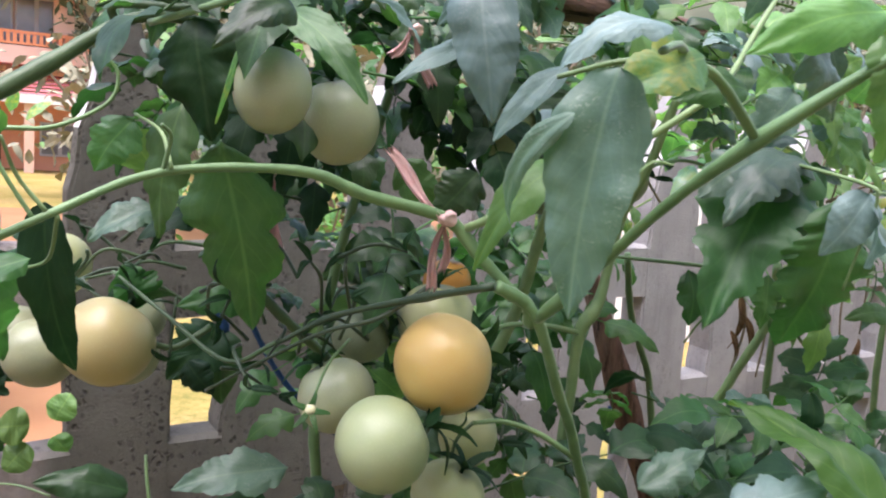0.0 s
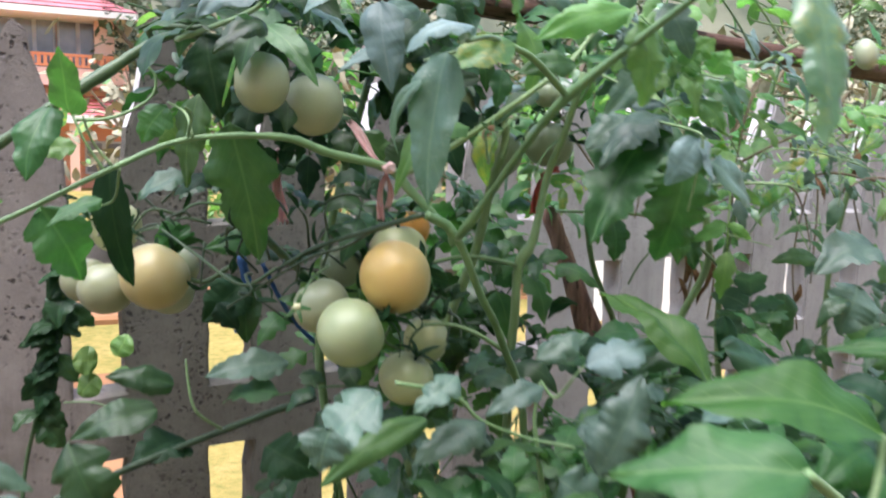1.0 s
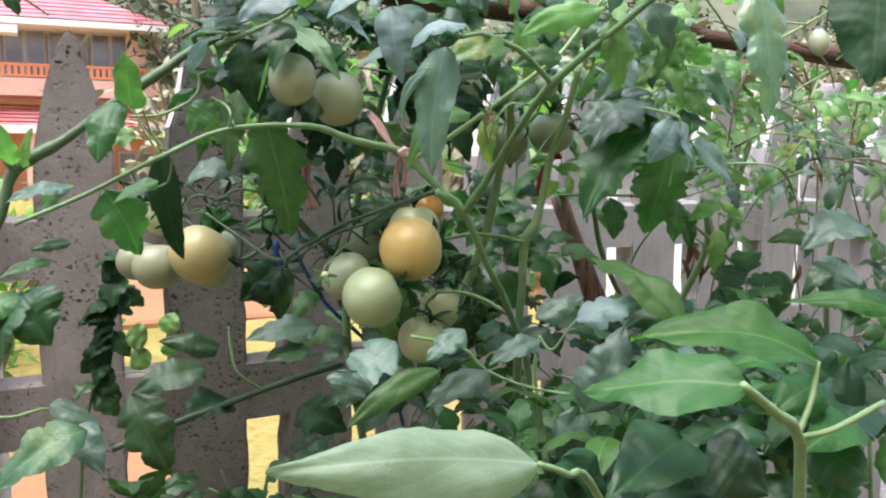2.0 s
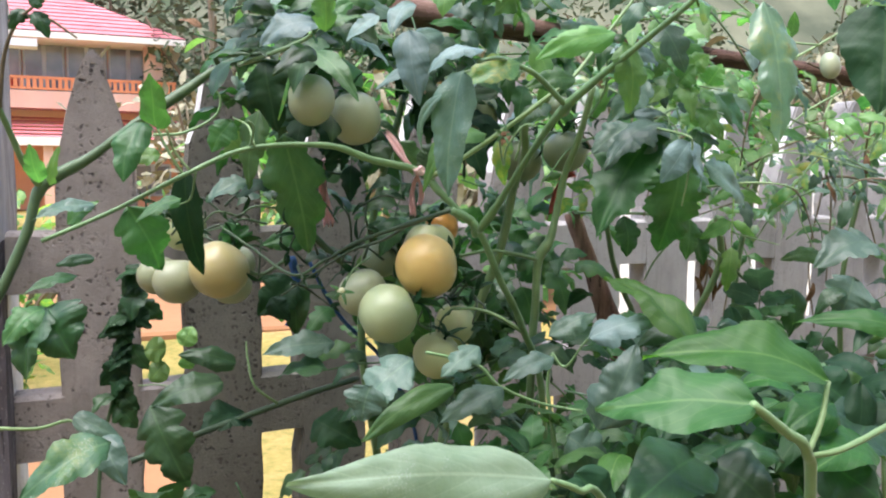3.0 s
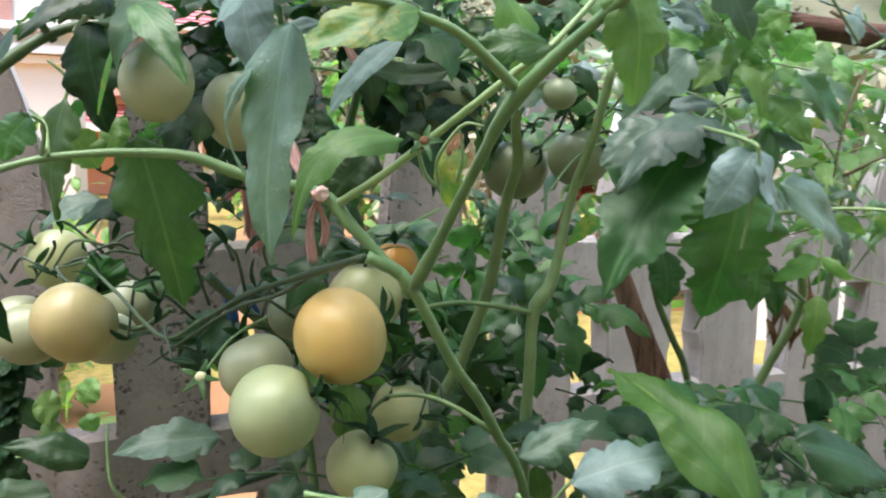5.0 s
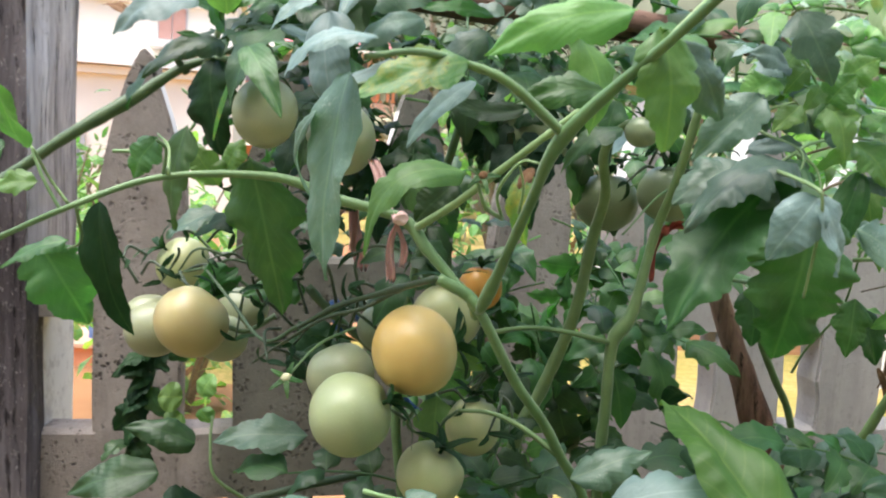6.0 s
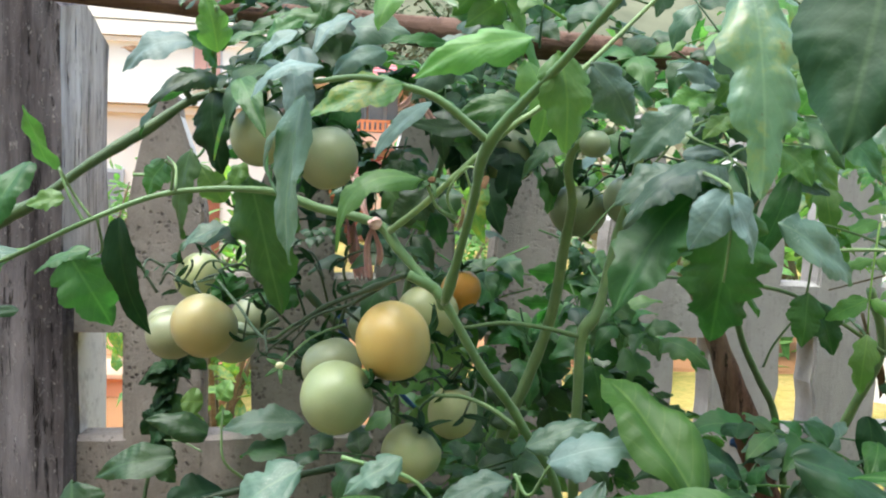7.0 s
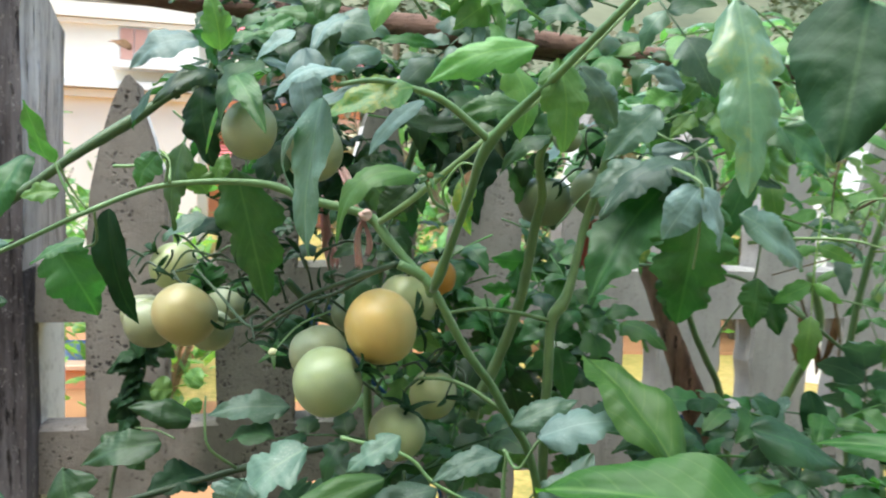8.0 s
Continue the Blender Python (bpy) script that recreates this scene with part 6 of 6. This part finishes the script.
cloth_tie((0.268, 0.452, 1.083), [((0.262, 0.46, 1.04), 0.006), ((0.27, 0.462, 1.05), 0.005), ((0.245, 0.5, 1.12), 0.008)], CLOTH, "faded pink cloth strip knotted round a stem fork")
cloth_tie((0.512, 0.63, 1.075), [((0.498, 0.63, 1.03), 0.011), ((0.53, 0.63, 1.08), 0.008)], CLOTH_RED, "red cloth strip tied round a stem")
cloth_tie((0.30, 0.6, 1.21), [((0.315, 0.6, 1.17), 0.008), ((0.28, 0.6, 1.19), 0.007)], CLOTH, "faded pink cloth scrap caught among the leaves")


def twine(points, radius, label):
    bm = bmesh.new()
    tube(bm, points, radius, radius, 6, (), 8, 0.12)
    return tagged(smooth(part("twine", bm, CORD)), label, "twine")


twine([(0.229, 0.85, 0.953), (0.253, 0.85, 0.904), (0.281, 0.85, 0.862), (0.34, 0.85, 0.8), (0.384, 0.85, 0.702), (0.39, 0.85, 0.613), (0.39, 0.85, 0.3)], 0.003, "dark blue twine hanging slack behind the fruit")
twine([(0.205, 0.86, 0.96), (0.215, 0.86, 0.9), (0.2, 0.86, 0.86)], 0.006, "short knotted dark blue twine on the fence")
twine([(0.735, 0.9, 0.79), (0.752, 0.878, 0.785), (0.772, 0.885, 0.787), (0.78, 0.905, 0.77)], 0.006, "dark blue twine wound round the stake")



def pepper_bush(plant, count, xs, ys, zs, seed):
    r = random.Random(seed)
    for k in range(count):
        x, y, z = r.uniform(*xs), r.uniform(*ys), r.uniform(*zs)
        a = Vector((r.gauss(0, 1), r.gauss(-0.4, 0.7), r.gauss(-0.2, 0.35))).normalized()
        size = r.uniform(0.05, 0.085)
        p = Vector((x, y, z))
        leaf(plant, p, p + a * size, (r.gauss(0, 0.3), r.gauss(-0.4, 0.3), 1), size * r.uniform(0.4, 0.5), r.choice((PEPPER_LEAF, LEAF_DARK, LEAF_DEEP, LEAF_DEEP)), "pepper", 0.3, r.uniform(0.1, 0.25), r.uniform(0, 0.2))


pepper_bush(pepper, 26, (0.42, 0.62), (0.2, 0.42), (0.8, 0.91), 61)
pepper_bush(pepper, 40, (0.5, 0.9), (0.3, 0.6), (0.78, 0.95), 62)
pepper_bush(pepper, 10, (0.3, 0.46), (0.2, 0.35), (0.8, 0.87), 63)

stalk(vine, [(-0.099, 0.510, 1.133), (-0.092, 0.500, 1.178), (-0.080, 0.490, 1.205), (-0.064, 0.480, 1.219)], 0.0022, 0.0012, STEM_DRY)
stalk(vine, [(-0.075, 0.490, 1.211), (-0.057, 0.480, 1.210), (-0.042, 0.480, 1.201), (-0.032, 0.480, 1.194)], 0.0014, 0.0009, STEM_DRY)
leaf(vine, (-0.073, 0.490, 1.217), (-0.083, 0.480, 1.201), (-0.02, -0.96, 0.28), 0.014, LEAF_DARK, curl=0.3)
leaf(vine, (-0.065, 0.480, 1.214), (-0.054, 0.470, 1.195), (-0.10, -0.88, 0.46), 0.016, LEAF_DARK, curl=0.3)
leaf(vine, (-0.067, 0.480, 1.218), (-0.057, 0.470, 1.231), (-0.10, -0.88, 0.46), 0.017, LEAF_DARK, curl=0.2)
leaf(vine, (0.349, 0.437, 1.121), (0.351, 0.433, 1.07), (-0.56, -0.78, 0.28), 0.021, LEAF_SICK, fold=0.5, sag=0.2, curl=0.2)
leaf(vine, (0.352, 0.435, 1.122), (0.346, 0.43, 1.094), (-0.56, -0.78, 0.28), 0.01, DRY, "long", fold=0.7, sag=0.2, curl=0.3)
def climber(plant, line, count, seed):
    """Leaves crowded along one shoot that climbs the fence, seen nearly edge-on; dark materials carry their shade."""
    r = random.Random(seed)
    run = spline(line, 12)
    for k in range(count):
        p = run[int((len(run) - 1) * (k + r.random()) / count)]
        d = Vector((r.choice((-1, 1)) * r.uniform(0.3, 1.0), r.uniform(-0.6, 0.1), r.uniform(-1.0, -0.1))).normalized()
        size = r.uniform(0.035, 0.055)
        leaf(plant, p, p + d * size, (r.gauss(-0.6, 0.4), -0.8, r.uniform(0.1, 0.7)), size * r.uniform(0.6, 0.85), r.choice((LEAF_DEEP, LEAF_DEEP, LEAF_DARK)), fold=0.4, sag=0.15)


climber(back, [(0.012, 0.89, 0.95), (-0.003, 0.89, 0.89), (-0.014, 0.89, 0.83), (-0.04, 0.89, 0.75)], 20, 90)
stalk(back, [(0.017, 0.900, 0.953), (-0.002, 0.900, 0.898), (-0.015, 0.900, 0.835), (-0.039, 0.900, 0.757), (-0.061, 0.900, 0.613), (-0.077, 0.850, 0.147)], 0.002, 0.003, STEM_DARK)
leaf(low, (0.118, 0.620, 0.809), (0.07, 0.580, 0.800), (-0.31, -0.73, 0.61), 0.048, LEAF_DEEP, fold=0.35, sag=0.15)
leaf(low, (0.248, 0.620, 0.825), (0.29, 0.580, 0.795), (-0.31, -0.73, 0.61), 0.05, LEAF_DARK, fold=0.35, sag=0.15)
leaf(low, (0.195, 0.620, 0.795), (0.239, 0.580, 0.769), (-0.31, -0.73, 0.61), 0.051, LEAF_DEEP, fold=0.35, sag=0.15)
leaf(low, (0.166, 0.780, 0.915), (0.188, 0.770, 0.884), (-0.39, -0.79, 0.48), 0.031, LEAF_DEEP, fold=0.35)
stalk(vine, [(0.524, 0.460, 1.130), (0.547, 0.470, 1.144), (0.567, 0.480, 1.153), (0.610, 0.500, 1.159), (0.666, 0.520, 1.154)], 0.0014, 0.0008, STEM_PALE)
stalk(vine, [(0.527, 0.500, 1.171), (0.557, 0.510, 1.182), (0.598, 0.520, 1.188), (0.686, 0.550, 1.185)], 0.0013, 0.0008, STEM_PALE)
stalk(vine, [(0.547, 0.470, 1.143), (0.556, 0.460, 1.135), (0.557, 0.450, 1.120), (0.554, 0.440, 1.097)], 0.0012, 0.0007, STEM_PALE)
stalk(vine, [(0.598, 0.520, 1.188), (0.590, 0.520, 1.206), (0.565, 0.520, 1.214), (0.548, 0.520, 1.207)], 0.0011, 0.0006, STEM_PALE)
leaf(vine, (0.583, 0.460, 1.153), (0.607, 0.450, 1.123), (-0.14, -0.76, 0.64), 0.029, LEAF_BRIGHT, fold=0.3)
leaf(vine, (0.560, 0.460, 1.178), (0.576, 0.450, 1.197), (-0.14, -0.76, 0.64), 0.027, LEAF_BRIGHT, fold=0.3)
leaf(vine, (0.507, 0.460, 1.144), (0.536, 0.450, 1.147), (-0.14, -0.76, 0.64), 0.014, LEAF_WAXY, "smooth", fold=0.3)
leaf(vine, (0.553, 0.460, 1.163), (0.580, 0.450, 1.171), (-0.14, -0.76, 0.64), 0.021, LEAF_BRIGHT, fold=0.3)
leaf(vine, (0.523, 0.460, 1.193), (0.496, 0.450, 1.172), (-0.14, -0.76, 0.64), 0.025, LEAF_BRIGHT, fold=0.3)
leaf(vine, (0.597, 0.460, 1.179), (0.605, 0.450, 1.202), (-0.14, -0.76, 0.64), 0.028, LEAF_BRIGHT, fold=0.3)
leaf(vine, (0.532, 0.460, 1.201), (0.497, 0.450, 1.206), (-0.14, -0.76, 0.64), 0.022, LEAF_WAXY, "smooth", fold=0.3)
leaf(vine, (0.562, 0.460, 1.153), (0.579, 0.450, 1.163), (-0.14, -0.76, 0.64), 0.017, LEAF_WAXY, "smooth", fold=0.3)
leaf(vine, (0.589, 0.460, 1.172), (0.603, 0.450, 1.160), (-0.14, -0.76, 0.64), 0.020, LEAF_BRIGHT, fold=0.3)
leaf(vine, (0.542, 0.460, 1.176), (0.520, 0.450, 1.155), (-0.14, -0.76, 0.64), 0.020, LEAF_BRIGHT, fold=0.3)
leaf(vine, (0.571, 0.460, 1.196), (0.590, 0.450, 1.210), (-0.14, -0.76, 0.64), 0.027, LEAF_BRIGHT, fold=0.3)
leaf(vine, (0.072, 0.505, 1.213), (0.052, 0.508, 1.222), (-0.2, -0.7, 0.7), 0.009, DRY, "long", fold=0.5, curl=0.2)
leaf(vine, (0.098, 0.492, 1.129), (0.081, 0.500, 1.097), (-0.45, -0.88, 0.15), 0.028, LEAF_MID, fold=0.15)
stalk(vine, [(0.114, 0.458, 1.104), (0.110, 0.472, 1.122), (0.098, 0.490, 1.131)], 0.0012, 0.0008, STEM_PALE)
